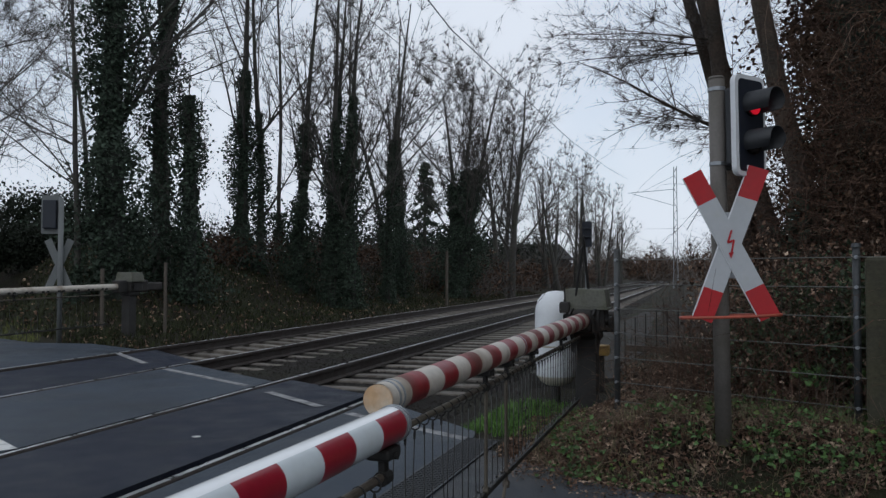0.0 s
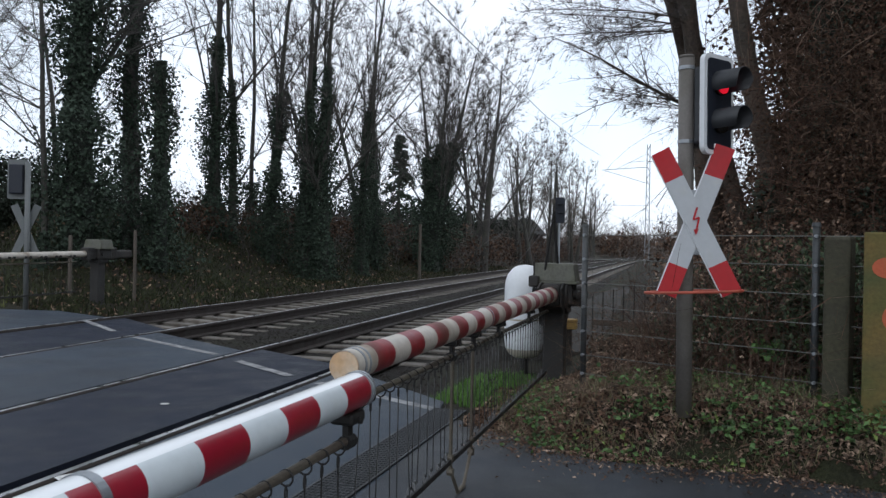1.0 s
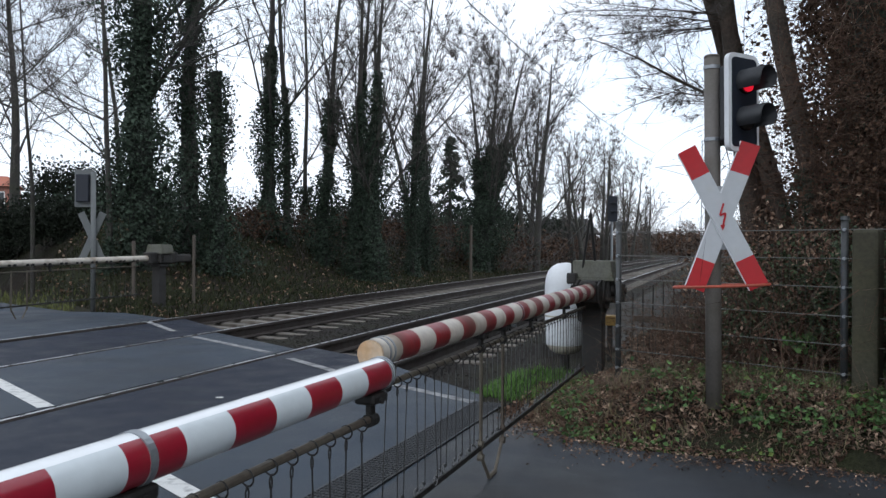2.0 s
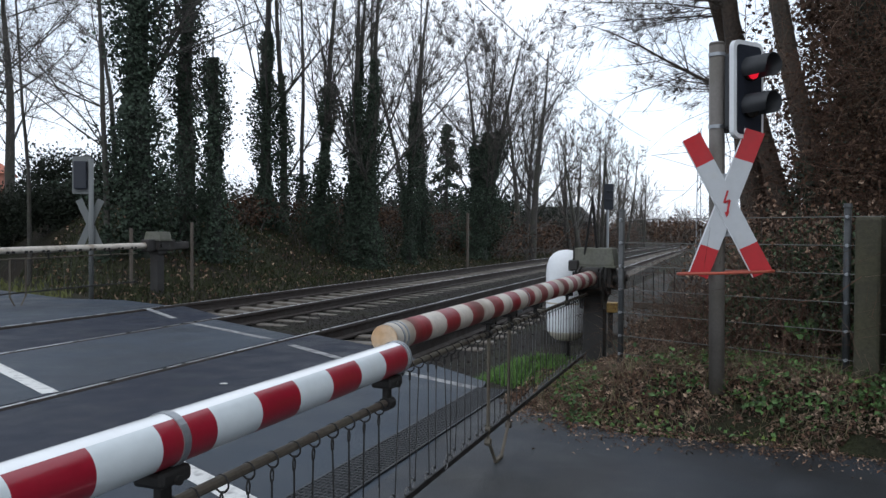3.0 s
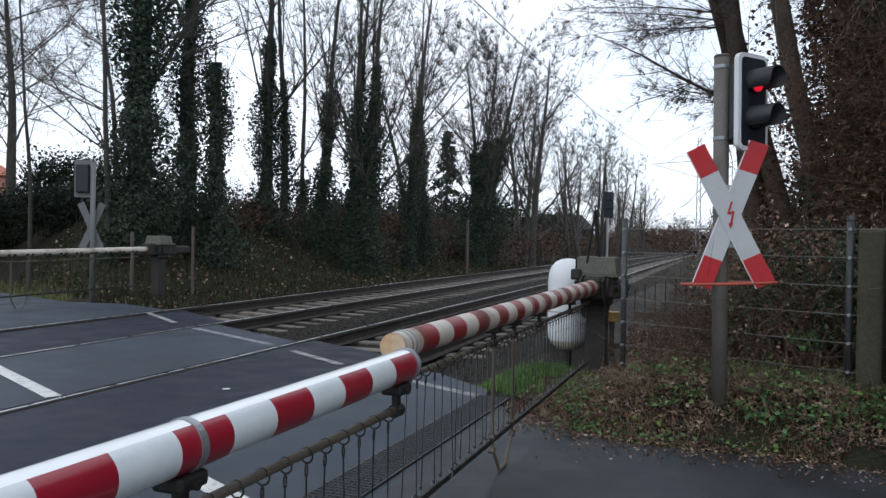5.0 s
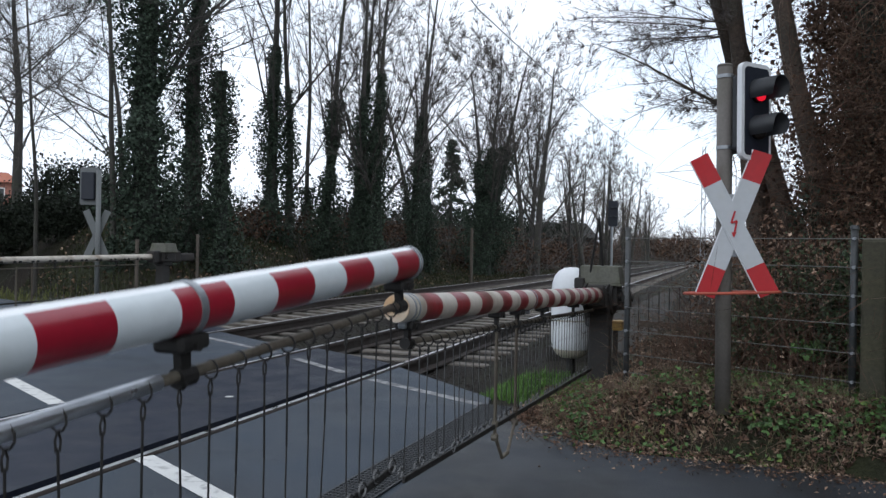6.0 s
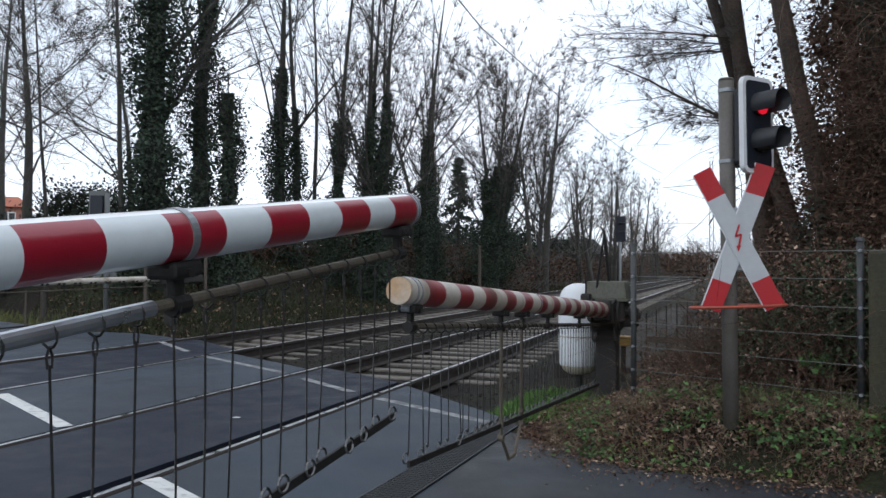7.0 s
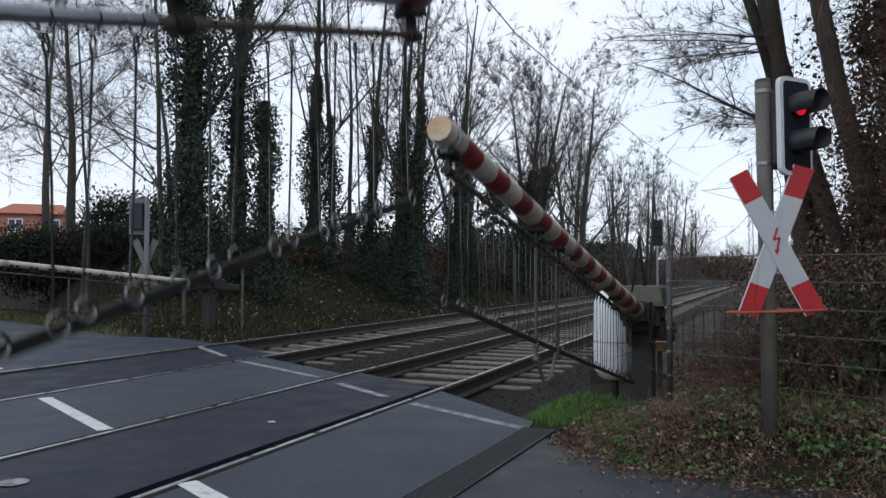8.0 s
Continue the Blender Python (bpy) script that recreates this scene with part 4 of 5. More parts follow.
def build_fence():
    f = empty("mesh_fence", pose(0, 0, 0), "grey welded mesh fence with round posts on the leafy verge", "fence")
    for x, y in FENCE:
        z0 = float(ground_z(x, y)) - 0.05
        bm = bmesh.new()
        rod(bm, (x, y, z0), (x, y, 1.42), 0.022, sides=14)
        post = part("post", bm, FENCE_POST, f, "", True)
        bm = bmesh.new()
        rod(bm, (x, y, 1.42), (x, y, 1.445), 0.029, 0.024, 14)
        part("cap", bm, FENCE_POST, post)
        for z in (1.36, 1.18, 1.0, 0.82, 0.64, 0.46, 0.32):
            bm = bmesh.new()
            rod(bm, (x - 0.01, y - 0.036, z), (x + 0.01, y + 0.0, z), 0.011, sides=8)
            part("clip", bm, STEEL, post, "steel clip")
    for (x0, y0), (x1, y1) in (((2.535, 4.23), (4.0, 3.5)), ((4.0, 3.5), (4.3, 3.35))):
        ln = math.hypot(x1 - x0, y1 - y0)
        segs_h, segs_v = [], []
        ox, oy = (y1 - y0) / ln * 0.035, -(x1 - x0) / ln * 0.035
        zs = (1.36, 1.18, 1.0, 0.82, 0.64, 0.46, 0.32)
        for z in zs:
            segs_h.append((x0 - ox, y0 + oy, z, x1 - ox, y1 + oy, z, 0.0036, 0.0036))
        k = int(ln / 0.05)
        for i in range(1, k):
            t = i / k
            x, y = x0 + (x1 - x0) * t, y0 + (y1 - y0) * t
            segs_v.append((x - ox, y + oy, max(0.22, float(ground_z(x, y)) - 0.02), x - ox, y + oy, 1.385, 0.0011, 0.0011))
        for row in segs_h:
            v, fc = tubes([row], 5)
            raw("line_wire", v, fc, FENCE_WIRE, f)
        for row in segs_v:
            v, fc = tubes([row], 4)
            raw("upright_wire", v, fc, UPRIGHT_WIRE, f)
    # low weathered rail fence behind, with pickets
    g = empty("picket_fence", pose(0, 0, 0), "low weathered fence of thin pickets behind the mesh", "fence")
    a, b = Vector((2.45, 6.3, 0)), Vector((4.6, 5.6, 0))
    for z in (0.3, 0.52):
        bm = bmesh.new()
        box(bm, (0, 0, 0), ((b - a).length, 0.03, 0.06), 0.006, Matrix.Translation((a + b) / 2 + Vector((0, 0, z))) @ pose(0, 0, 0, 0, 0, math.degrees(math.atan2(b.y - a.y, b.x - a.x))))
        part("rail", bm, WOOD_RAIL, g)
    bm = bmesh.new()
    rod(bm, (0, 0, -0.3), (0, 0, 0.5), 0.006, sides=6)
    me = bpy.data.meshes.new("picket")
    bm.to_mesh(me)
    bm.free()
    me.materials.append(DARK_STEEL)
    for i in range(22):
        ob = new("picket", me)
        ob.parent = g
        p = a.lerp(b, i / 21)
        ob.location = (p.x, p.y, float(ground_z(p.x, p.y)) + 0.1)


def build_boards():
    s = empty("boundary_board", pose(4.33, 3.12, 0.2, 0, 0, -24), "mossy ochre board with orange spray spots beside the fence", "board")
    bm = bmesh.new()
    box(bm, (0.16, 0, 0.58), (0.62, 0.05, 1.2), 0.01)
    part("panel", bm, MOSSY_BOARD, s)
    for x, z, rx, rz in ((-0.02, 0.98, 0.085, 0.06), (0.02, 0.7, 0.07, 0.08)):
        bm = bmesh.new()
        bmesh.ops.create_circle(bm, cap_ends=True, segments=18, radius=1.0)
        bmesh.ops.transform(bm, matrix=Matrix.Translation((x, -0.028, z)) @ pose(0, 0, 0, 90, 0, 0) @ Matrix.Diagonal((rx, rz, 1, 1)), verts=bm.verts)
        part("spray_spot", bm, ORANGE, s, "orange spray spot")
    p = empty("concrete_pillar", pose(4.12, 3.44, 0.15, 0, 0, -24), "mossy grey-green concrete pillar by the fence end", "pillar")
    bm = bmesh.new()
    box(bm, (0, 0, 0.6), (0.15, 0.14, 1.22), 0.02)
    part("shaft", bm, GREY_GREEN, p)


def build_wires():
    w = empty("overhead_line", pose(0, 0, 0), "thin overhead wires above the tracks", "overhead line")
    for pts, r in (([(-0.75, -20, 7.6), (-0.75, 0, 6.1), (-0.75, 11, 5.44), (-0.75, 26, 6.0), (-0.7, 40, 6.85), (-0.6, 54, 7.9)], 0.011), ([(-4.35, -20, 8.4), (-4.35, 6, 7.6), (-4.35, 25, 7.5), (-4.2, 54, 8.2)], 0.009)):
        bm = bmesh.new()
        bent(bm, [Vector(p) for p in pts], r, 5)
        part("wire", bm, DARK_STEEL, w)
    m = empty("catenary_mast", pose(2.6, 56, -0.1), "distant lattice catenary mast with a cantilever arm", "mast")
    bm = bmesh.new()
    for sx in (-0.16, 0.16):
        for sy in (-0.16, 0.16):
            rod(bm, (sx, sy, 0), (sx * 0.6, sy * 0.6, 9.0), 0.03, sides=5)
    for i in range(18):
        z = i * 0.5
        sg = 1 if i % 2 else -1
        for sy in (-0.14, 0.14):
            rod(bm, (-0.14 * sg, sy, z), (0.14 * sg, sy, z + 0.5), 0.015, sides=4)
    part("lattice", bm, STEEL, m)
    bm = bmesh.new()
    rod(bm, (0, 0, 7.4), (-3.3, 0, 7.2), 0.022, sides=6)
    rod(bm, (0, 0, 8.4), (-2.2, 0, 7.3), 0.012, sides=6)
    rod(bm, (0, 0, 6.2), (-3.0, 0, 7.15), 0.018, sides=6)
    part("cantilever", bm, STEEL, m)
    g = empty("railway_signal", pose(-2.3, 44, -0.2), "distant dark railway light signal on a thin mast", "signal")
    bm = bmesh.new()
    rod(bm, (0, 0, 0), (0, 0, 3.6), 0.07, sides=8)
    part("mast", bm, STEEL, g)
    bm = bmesh.new()
    plate(bm, rounded(0.55, 1.5, 0.1), -0.1, 0.1)
    bmesh.ops.transform(bm, matrix=Matrix.Translation((0.05, 0, 3.75)), verts=bm.verts)
    box(bm, (0.1, -0.2, 4.1), (0.35, 0.3, 0.05), 0.01)
    box(bm, (0.1, -0.2, 3.6), (0.35, 0.3, 0.05), 0.01)
    part("signal_screen", bm, BOARD, g)


def small_post(x, y, h, r, mat, label):
    ob = empty("marker_post", pose(x, y, float(ground_z(x, y)) - 0.05), label, "post", group="lineside marker posts")
    bm = bmesh.new()
    box(bm, (0, 0, h / 2), (r * 2, r * 2, h), r * 0.3)
    part("shaft", bm, mat, ob)


# ---------------------------------------------------------------- trees
def grow(segs, p, d, length, r, level, rng, spec):
    """One limb of short bends, with side limbs; rows for tubes() go into segs by level. rng: a random.Random."""
    n = max(2, int(length / spec["step"][level]))
    step = length / n
    wander, lift, taper = spec["wander"][level], spec["lift"][level], spec["taper"]
    gauss = rng.gauss
    x, y, z = p
    dx, dy, dz = d
    pts, dirs = [p], [d]
    out = segs[level]
    for i in range(n):
        dx, dy, dz = dx + gauss(0, wander), dy + gauss(0, wander), dz + gauss(0, wander) + lift
        k = 1.0 / math.sqrt(dx * dx + dy * dy + dz * dz)
        dx, dy, dz = dx * k, dy * k, dz * k
        x1, y1, z1 = x + dx * step, y + dy * step, z + dz * step
        out.append((x, y, z, x1, y1, z1, r * (1 - i / n * taper), r * (1 - (i + 1) / n * taper)))
        x, y, z = x1, y1, z1
        pts.append((x, y, z))
        dirs.append((dx, dy, dz))
    if level + 1 >= spec["levels"]:
        return
    for _ in range(rng.randint(*spec["kids"][level])):
        t = rng.uniform(spec["from"][level], 1.0)
        j = min(n, int(t * n))
        bx, by, bz = dirs[j]
        gx, gy, gz = gauss(0, 1), gauss(0, 1), gauss(0, 1)
        sx, sy, sz = by * gz - bz * gy, bz * gx - bx * gz, bx * gy - by * gx
        k = 1.0 / max(1e-6, math.sqrt(sx * sx + sy * sy + sz * sz))
        a = radians(rng.uniform(*spec["angle"][level]))
        ca, sa = math.cos(a), math.sin(a) * k
        ln = length * rng.uniform(*spec["ratio"][level]) * (1.15 - 0.5 * t)
        grow(segs, pts[j], (bx * ca + sx * sa, by * ca + sy * sa, bz * ca + sz * sa), ln, max(spec["min_r"], r * (1 - t * taper) * spec["thin"][level]), level + 1, rng, spec)


TALL = dict(levels=5, step=(0.9, 0.7, 0.6, 0.5, 0.4), wander=(0.022, 0.05, 0.065, 0.08, 0.1), lift=(0.02, 0.06, 0.06, 0.04, 0.02), taper=0.88,
            kids=((9, 12), (6, 8), (5, 7), (3, 4), (0, 1)), angle=((18, 42), (20, 46), (18, 44), (16, 42), (30, 60)),
            ratio=((0.34, 0.58), (0.3, 0.55), (0.3, 0.52), (0.3, 0.6), (0.3, 0.5)), thin=(0.36, 0.48, 0.55, 0.62, 0.7), min_r=0.0068)
TALL["from"] = (0.16, 0.12, 0.12, 0.1, 0.2)
ROUND = dict(TALL, kids=((11, 14), (7, 9), (5, 7), (3, 5), (0, 1)), angle=((18, 44), (18, 42), (18, 42), (16, 40), (30, 60)), ratio=((0.4, 0.6), (0.35, 0.6), (0.3, 0.55), (0.35, 0.62), (0.3, 0.5)))
ROUND["from"] = (0.2, 0.12, 0.12, 0.1, 0.2)
DENSE = dict(ROUND, kids=((13, 16), (7, 9), (6, 7), (4, 5), (0, 1)), angle=((18, 50), (18, 44), (18, 42), (16, 40), (30, 60)), min_r=0.008)
SPREAD = dict(ROUND, kids=((12, 15), (7, 9), (5, 7), (3, 4), (0, 1)), angle=((32, 70), (28, 60), (25, 60), (25, 65), (30, 60)), lift=(0.02, 0.03, 0.015, 0.0, 0.0), wander=(0.03, 0.08, 0.12, 0.16, 0.2), ratio=((0.4, 0.62), (0.35, 0.6), (0.3, 0.55), (0.35, 0.6), (0.3, 0.5)), min_r=0.0065)
SPREAD["from"] = (0.22, 0.12, 0.1, 0.1, 0.2)
THIN = dict(TALL, levels=4, kids=((8, 11), (5, 7), (3, 5), (0, 1), (0, 1)))
THIN["from"] = (0.35, 0.15, 0.15, 0.15, 0.2)
LEANING = dict(TALL, levels=5, kids=((3, 5), (8, 12), (6, 9), (3, 5), (0, 1)), angle=((35, 65), (25, 55), (22, 52), (18, 48), (30, 60)), lift=(0.01, -0.012, -0.01, 0.0, 0.0), wander=(0.025, 0.06, 0.1, 0.13, 0.2), ratio=((0.16, 0.26), (0.35, 0.6), (0.35, 0.6), (0.3, 0.6), (0.3, 0.5)), min_r=0.0022, step=(0.9, 0.3, 0.2, 0.14, 0.2))
LEANING["from"] = (0.3, 0.12, 0.12, 0.1, 0.2)


def build_tree(x, y, height, r, spec, seed, label, ivy=0.0, ivy_r=0.5, ivy_n=3000, bark=None, twig=None, lean=(0, 0), stems=1, ivy_leaf=0.13, z=None, cone=0.5, boughs=()):
    rng = np.random.default_rng(seed)
    z0 = float(ground_z(x, y)) - 0.15 if z is None else z
    t = empty("tree", pose(x, y, z0), label, "tree", group="bare trees along the railway")
    segs = [[] for _ in range(5)]
    chance = random.Random(seed)
    trunk_pts = []
    for s in range(stems):
        d = np.array([lean[0], lean[1], 1.0]) + (rng.normal(size=3) * 0.12 if stems > 1 else 0)
        d /= np.linalg.norm(d)
        off = rng.normal(size=2) * 0.25 * (stems > 1)
        before = len(segs[0])
        grow(segs, (float(off[0]), float(off[1]), 0.0), tuple(float(q) for q in d), height * (rng.uniform(0.8, 1.0) if stems > 1 else 1.0), r, 0, chance, spec)
        trunk_pts.append([(np.array(q[:3]), np.array(q[3:6])) for q in segs[0][before:]])
    for bz, d, ln, br in boughs:
        at = min(segs[0], key=lambda q: abs(q[2] - bz))
        grow(segs, at[:3], d, ln, br * 0.75, 1, chance, spec)
    v, f = tubes(segs[0], 9)
    raw("trunk", v, f, bark or BARK, t, "", True)
    rows = segs[1] + segs[2]
    if rows:
        v, f = tubes(rows, 4)
        tagged(raw("bough", v, f, bark or BARK, t), kind="stuff")
    rows = segs[3] + segs[4]
    if rows:
        v, f = tubes(rows, 3)
        tagged(raw("crown", v, f, twig or TWIG, t, "fine bare twigs"), kind="stuff")
    if ivy > 0:
        pts, nor, core = [], [], []
        for tp in trunk_pts:
            line = [a for a, b in tp if a[2] < ivy]
            if len(line) < 2:
                continue
            per = int(ivy_n * 2.5) // stems
            idx = rng.uniform(0, len(line) - 1.001, per)
            i0 = idx.astype(int)
            fr = (idx - i0)[:, None]
            L = np.array(line)
            c = L[i0] * (1 - fr) + L[i0 + 1] * fr
            hfrac = c[:, 2] / ivy
            clump = 0.82 + 0.22 * np.sin(c[:, 2] * 1.5 + seed) + 0.16 * np.sin(c[:, 2] * 3.7 + seed * 2)
            rad = ivy_r * (1 - cone * hfrac) * (1 - hfrac ** 8 * 0.85) * clump * rng.uniform(0.42, 1.2, per) * (1 + 0.45 * (rng.uniform(size=per) > 0.85))
            a = rng.uniform(0, 2 * math.pi, per)
            lob = 1 + 0.42 * np.sin(a * 2 + c[:, 2] * 1.4 + seed) + 0.2 * np.sin(a * 3 - c[:, 2] * 2.6)
            nrm = np.stack([np.cos(a), np.sin(a), np.full(per, 0.25)], 1)
            pts.append(c + nrm * (rad * lob)[:, None])
            nor.append(nrm)
            # dark filler tube that closes the gaps between the leaves
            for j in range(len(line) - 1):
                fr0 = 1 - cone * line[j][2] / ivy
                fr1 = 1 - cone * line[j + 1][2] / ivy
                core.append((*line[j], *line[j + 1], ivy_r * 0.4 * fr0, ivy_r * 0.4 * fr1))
        if pts:
            v, f = leaves(np.concatenate(pts), ivy_leaf * 0.6, rng, 0, 0.8, np.concatenate(nor) * 0.5)
            tagged(raw("ivy", v, f, IVY, t, "dark ivy leaves climbing the trunk"), kind="stuff")
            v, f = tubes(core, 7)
            raw("ivy_core", v, f, IVY_CORE, t, "dark core filling the inside of the ivy", True)
    return t


# limbs that hang out towards the line: height, direction, length, radius
REACH = [(2.3, (-0.9, -0.3, 0.1), 0.9, 0.008), (2.9, (-0.95, -0.1, 0.12), 1.2, 0.009), (3.4, (-0.95, -0.25, 0.15), 1.6, 0.012), (3.9, (-0.93, 0.1, 0.2), 1.9, 0.014),
         (4.3, (-0.9, -0.3, 0.15), 1.9, 0.014), (4.7, (-0.92, 0.0, 0.2), 2.1, 0.015), (5.2, (-0.85, -0.2, 0.25), 2.2, 0.015), (3.6, (-0.6, -0.7, 0.2), 1.2, 0.01), (4.6, (-0.7, -0.6, 0.25), 1.5, 0.012),
         (3.2, (-0.8, 0.4, 0.1), 1.3, 0.01), (5.6, (-0.9, 0.2, 0.1), 2.0, 0.013), (6.0, (-0.9, -0.2, 0.0), 2.0, 0.012)]


def build_trees():
    tall = "tall bare tree with ivy-clad trunk on the bank"
    # nearest ivy towers by the road
    build_tree(-9.7, 13.4, 14, 0.24, TALL, 11, "tall tree wrapped in dark ivy to its top", 11.5, 0.84, 9000, cone=0.62, ivy_leaf=0.15)
    build_tree(-10.0, 15.6, 14, 0.26, TALL, 12, "tall tree wrapped in dark ivy to its top", 11.0, 0.5, 5200, cone=0.3, ivy_leaf=0.14)
    build_tree(-8.95, 15.25, 6.4, 0.07, THIN, 13, "small ivy-covered tree beside taller ones", 5.6, 0.56, 2400, cone=0.45, ivy_leaf=0.15)
    build_tree(-10.15, 12.75, 12, 0.075, SPREAD, 14, "slender bare tree with spreading limbs", 1.5, 0.2, 300, lean=(-0.02, 0.0))
    build_tree(-12.6, 12.9, 10, 0.06, SPREAD, 15, "slender bare tree with spreading limbs", 0)
    build_tree(-20.5, 19.5, 11, 0.2, SPREAD, 16, "broad bare tree behind the hedge", 0)
    build_tree(-17.5, 21.5, 10, 0.12, SPREAD, 17, "slender bare tree behind the hedge", 0)
    build_tree(-24.0, 17.0, 11, 0.18, SPREAD, 171, "broad bare tree behind the hedge", 0)
    build_tree(-27.0, 24.0, 13, 0.2, SPREAD, 172, "broad bare tree behind the hedge", 0)
    # the row along the bank
    build_tree(-11.0, 21.0, 11.5, 0.22, TALL, 21, tall, 7.4, 0.5, 4600, cone=0.35, ivy_leaf=0.14)
    build_tree(-10.5, 21.4, 12, 0.14, TALL, 22, tall, 6.4, 0.3, 1800, cone=0.4, ivy_leaf=0.14)
    build_tree(-12.4, 26.0, 14, 0.1, THIN, 23, "slender bare tree with ivy at its foot", 2.5, 0.3, 900)
    build_tree(-9.4, 22.0, 11.5, 0.16, TALL, 24, tall, 6.6, 0.46, 3800, cone=0.45, ivy_leaf=0.14)
    build_tree(-8.75, 23.2, 12, 0.16, TALL, 25, tall, 7.8, 0.36, 2800, cone=0.25, ivy_leaf=0.14)
    build_tree(-8.2, 22.2, 12, 0.16, TALL, 26, tall, 6.6, 0.4, 2800, cone=0.3, ivy_leaf=0.14)
    build_tree(-7.5, 22.2, 12, 0.18, TALL, 27, tall, 7.6, 0.46, 3800, cone=0.3, ivy_leaf=0.14)
    build_tree(-7.75, 26.2, 12, 0.16, TALL, 28, tall, 7.2, 0.38, 3000, cone=0.3, ivy_leaf=0.14)
    build_tree(-9.9, 26.5, 12, 0.12, TALL, 281, tall, 6.0, 0.3, 1600, cone=0.3, ivy_leaf=0.14)
    build_tree(-8.3, 29.5, 12, 0.12, TALL, 282, tall, 6.4, 0.32, 1800, cone=0.25, ivy_leaf=0.14)
    build_tree(-9.2, 31.8, 11.5, 0.14, TALL, 29, "tall bare tree with several stems", 4.0, 0.4, 1500, stems=3)
    build_tree(-7.5, 34.5, 11.5, 0.2, DENSE, 30, "bare tree with broad ivy thicket round its stems", 6.4, 0.95, 7500, cone=0.3, stems=3, ivy_leaf=0.16)
    build_tree(-6.1, 41.0, 12, 0.24, DENSE, 31, "broad bare tree with a clean trunk", 0)
    build_tree(-7.4, 45.0, 10.5, 0.2, DENSE, 32, "broad bare tree on the bank", 0)
    build_tree(-9.0, 50.0, 11.5, 0.22, DENSE, 33, "broad bare tree on the bank", 0)
    far = "distant bare tree beside the railway"
    k = 40
    for x, y, h in ((-5.8, 56, 9), (-7.5, 62, 10.5), (-5.6, 66, 10), (-6.4, 74, 10.5), (-5.2, 82, 10), (-6.8, 92, 11), (-4.8, 104, 10), (-6.0, 120, 10)):
        build_tree(x, y, h, 0.2, dict(ROUND, min_r=0.012, kids=((8, 11), (5, 7), (4, 6), (2, 3), (0, 1))), k, far, 0, bark=BARK, twig=HAZY_TWIG, stems=2)
        k += 1
    for x, y, h in ((11.0, 110, 7), (9.0, 140, 8), (5.0, 170, 8), (-2.0, 190, 9), (14.0, 84, 8)):
        build_tree(x, y, h, 0.2, dict(ROUND, min_r=0.02, kids=((8, 11), (5, 7), (4, 6), (1, 2), (0, 1))), k, far, 0, twig=HAZY_TWIG, stems=2)
        k += 1
    # the dark wood behind the sign
    wood = "leaning bare tree on the near bank behind the sign"
    build_tree(3.85, 7.0, 10, 0.125, LEANING, 60, wood, 1.2, 0.3, 400, bark=BARK_RED, lean=(-0.175, -0.02), boughs=REACH)
    build_tree(4.02, 7.4, 10, 0.1, LEANING, 68, wood, 1.2, 0.3, 400, bark=BARK_RED, lean=(-0.165, 0.0), boughs=REACH[::3])
    build_tree(4.25, 7.0, 10, 0.12, LEANING, 61, wood, 1.2, 0.3, 400, bark=BARK_RED, lean=(-0.21, 0.0), boughs=REACH[1::2])
    build_tree(4.5, 6.1, 10, 0.12, LEANING, 62, wood, 2.0, 0.3, 700, bark=BARK_RED, lean=(-0.25, 0.0))
    build_tree(5.0, 6.0, 11, 0.13, LEANING, 63, "ivy-clad tree in the thicket behind the fence", 8.0, 0.55, 7000, bark=BARK_RED, ivy_leaf=0.07, lean=(-0.1, 0.02), cone=0.2)
    build_tree(5.6, 4.9, 11, 0.14, LEANING, 64, "ivy-clad tree in the thicket behind the fence", 8.0, 0.6, 8000, bark=BARK_RED, ivy_leaf=0.07, lean=(-0.06, 0.02), cone=0.2)
    build_tree(6.8, 8.5, 12, 0.24, TALL, 65, "bare tree in the wood behind the fence", 6.0, 0.7, 3000, bark=BARK_RED)
    build_tree(8.5, 12.0, 11, 0.2, TALL, 66, "bare tree in the wood behind the fence", 4.0, 0.6, 2000, bark=BARK_RED)
    build_tree(10.5, 18.0, 10, 0.2, TALL, 67, "bare tree in the wood behind the fence", 3.0, 0.6, 1500, bark=BARK_RED)


def build_fir():
    t = empty("fir_tree", pose(-11.1, 40.7, 1.6), "small dark green fir behind the tree row", "tree")
    bm = bmesh.new()
    rod(bm, (0, 0, 0), (0, 0, 6.2), 0.14, 0.02, 8)
    part("trunk", bm, BARK, t)
    rng = np.random.default_rng(5)
    pts = []
    for i in range(70):
        z = 0.6 + 5.4 * (i / 70)
        reach = 1.9 * (1 - i / 72)
        a = rng.uniform(0, 2 * math.pi)
        for k in range(26):
            f = rng.uniform(0.1, 1) * reach
            pts.append((f * math.cos(a) + rng.normal() * 0.1, f * math.sin(a) + rng.normal() * 0.1, z - 0.35 * f + rng.normal() * 0.06))
    v, f = leaves(pts, 0.3, rng, 0.3, 0.4)
    tagged(raw("needles", v, f, FIR, t, "dark drooping fir sprays"), kind="stuff")


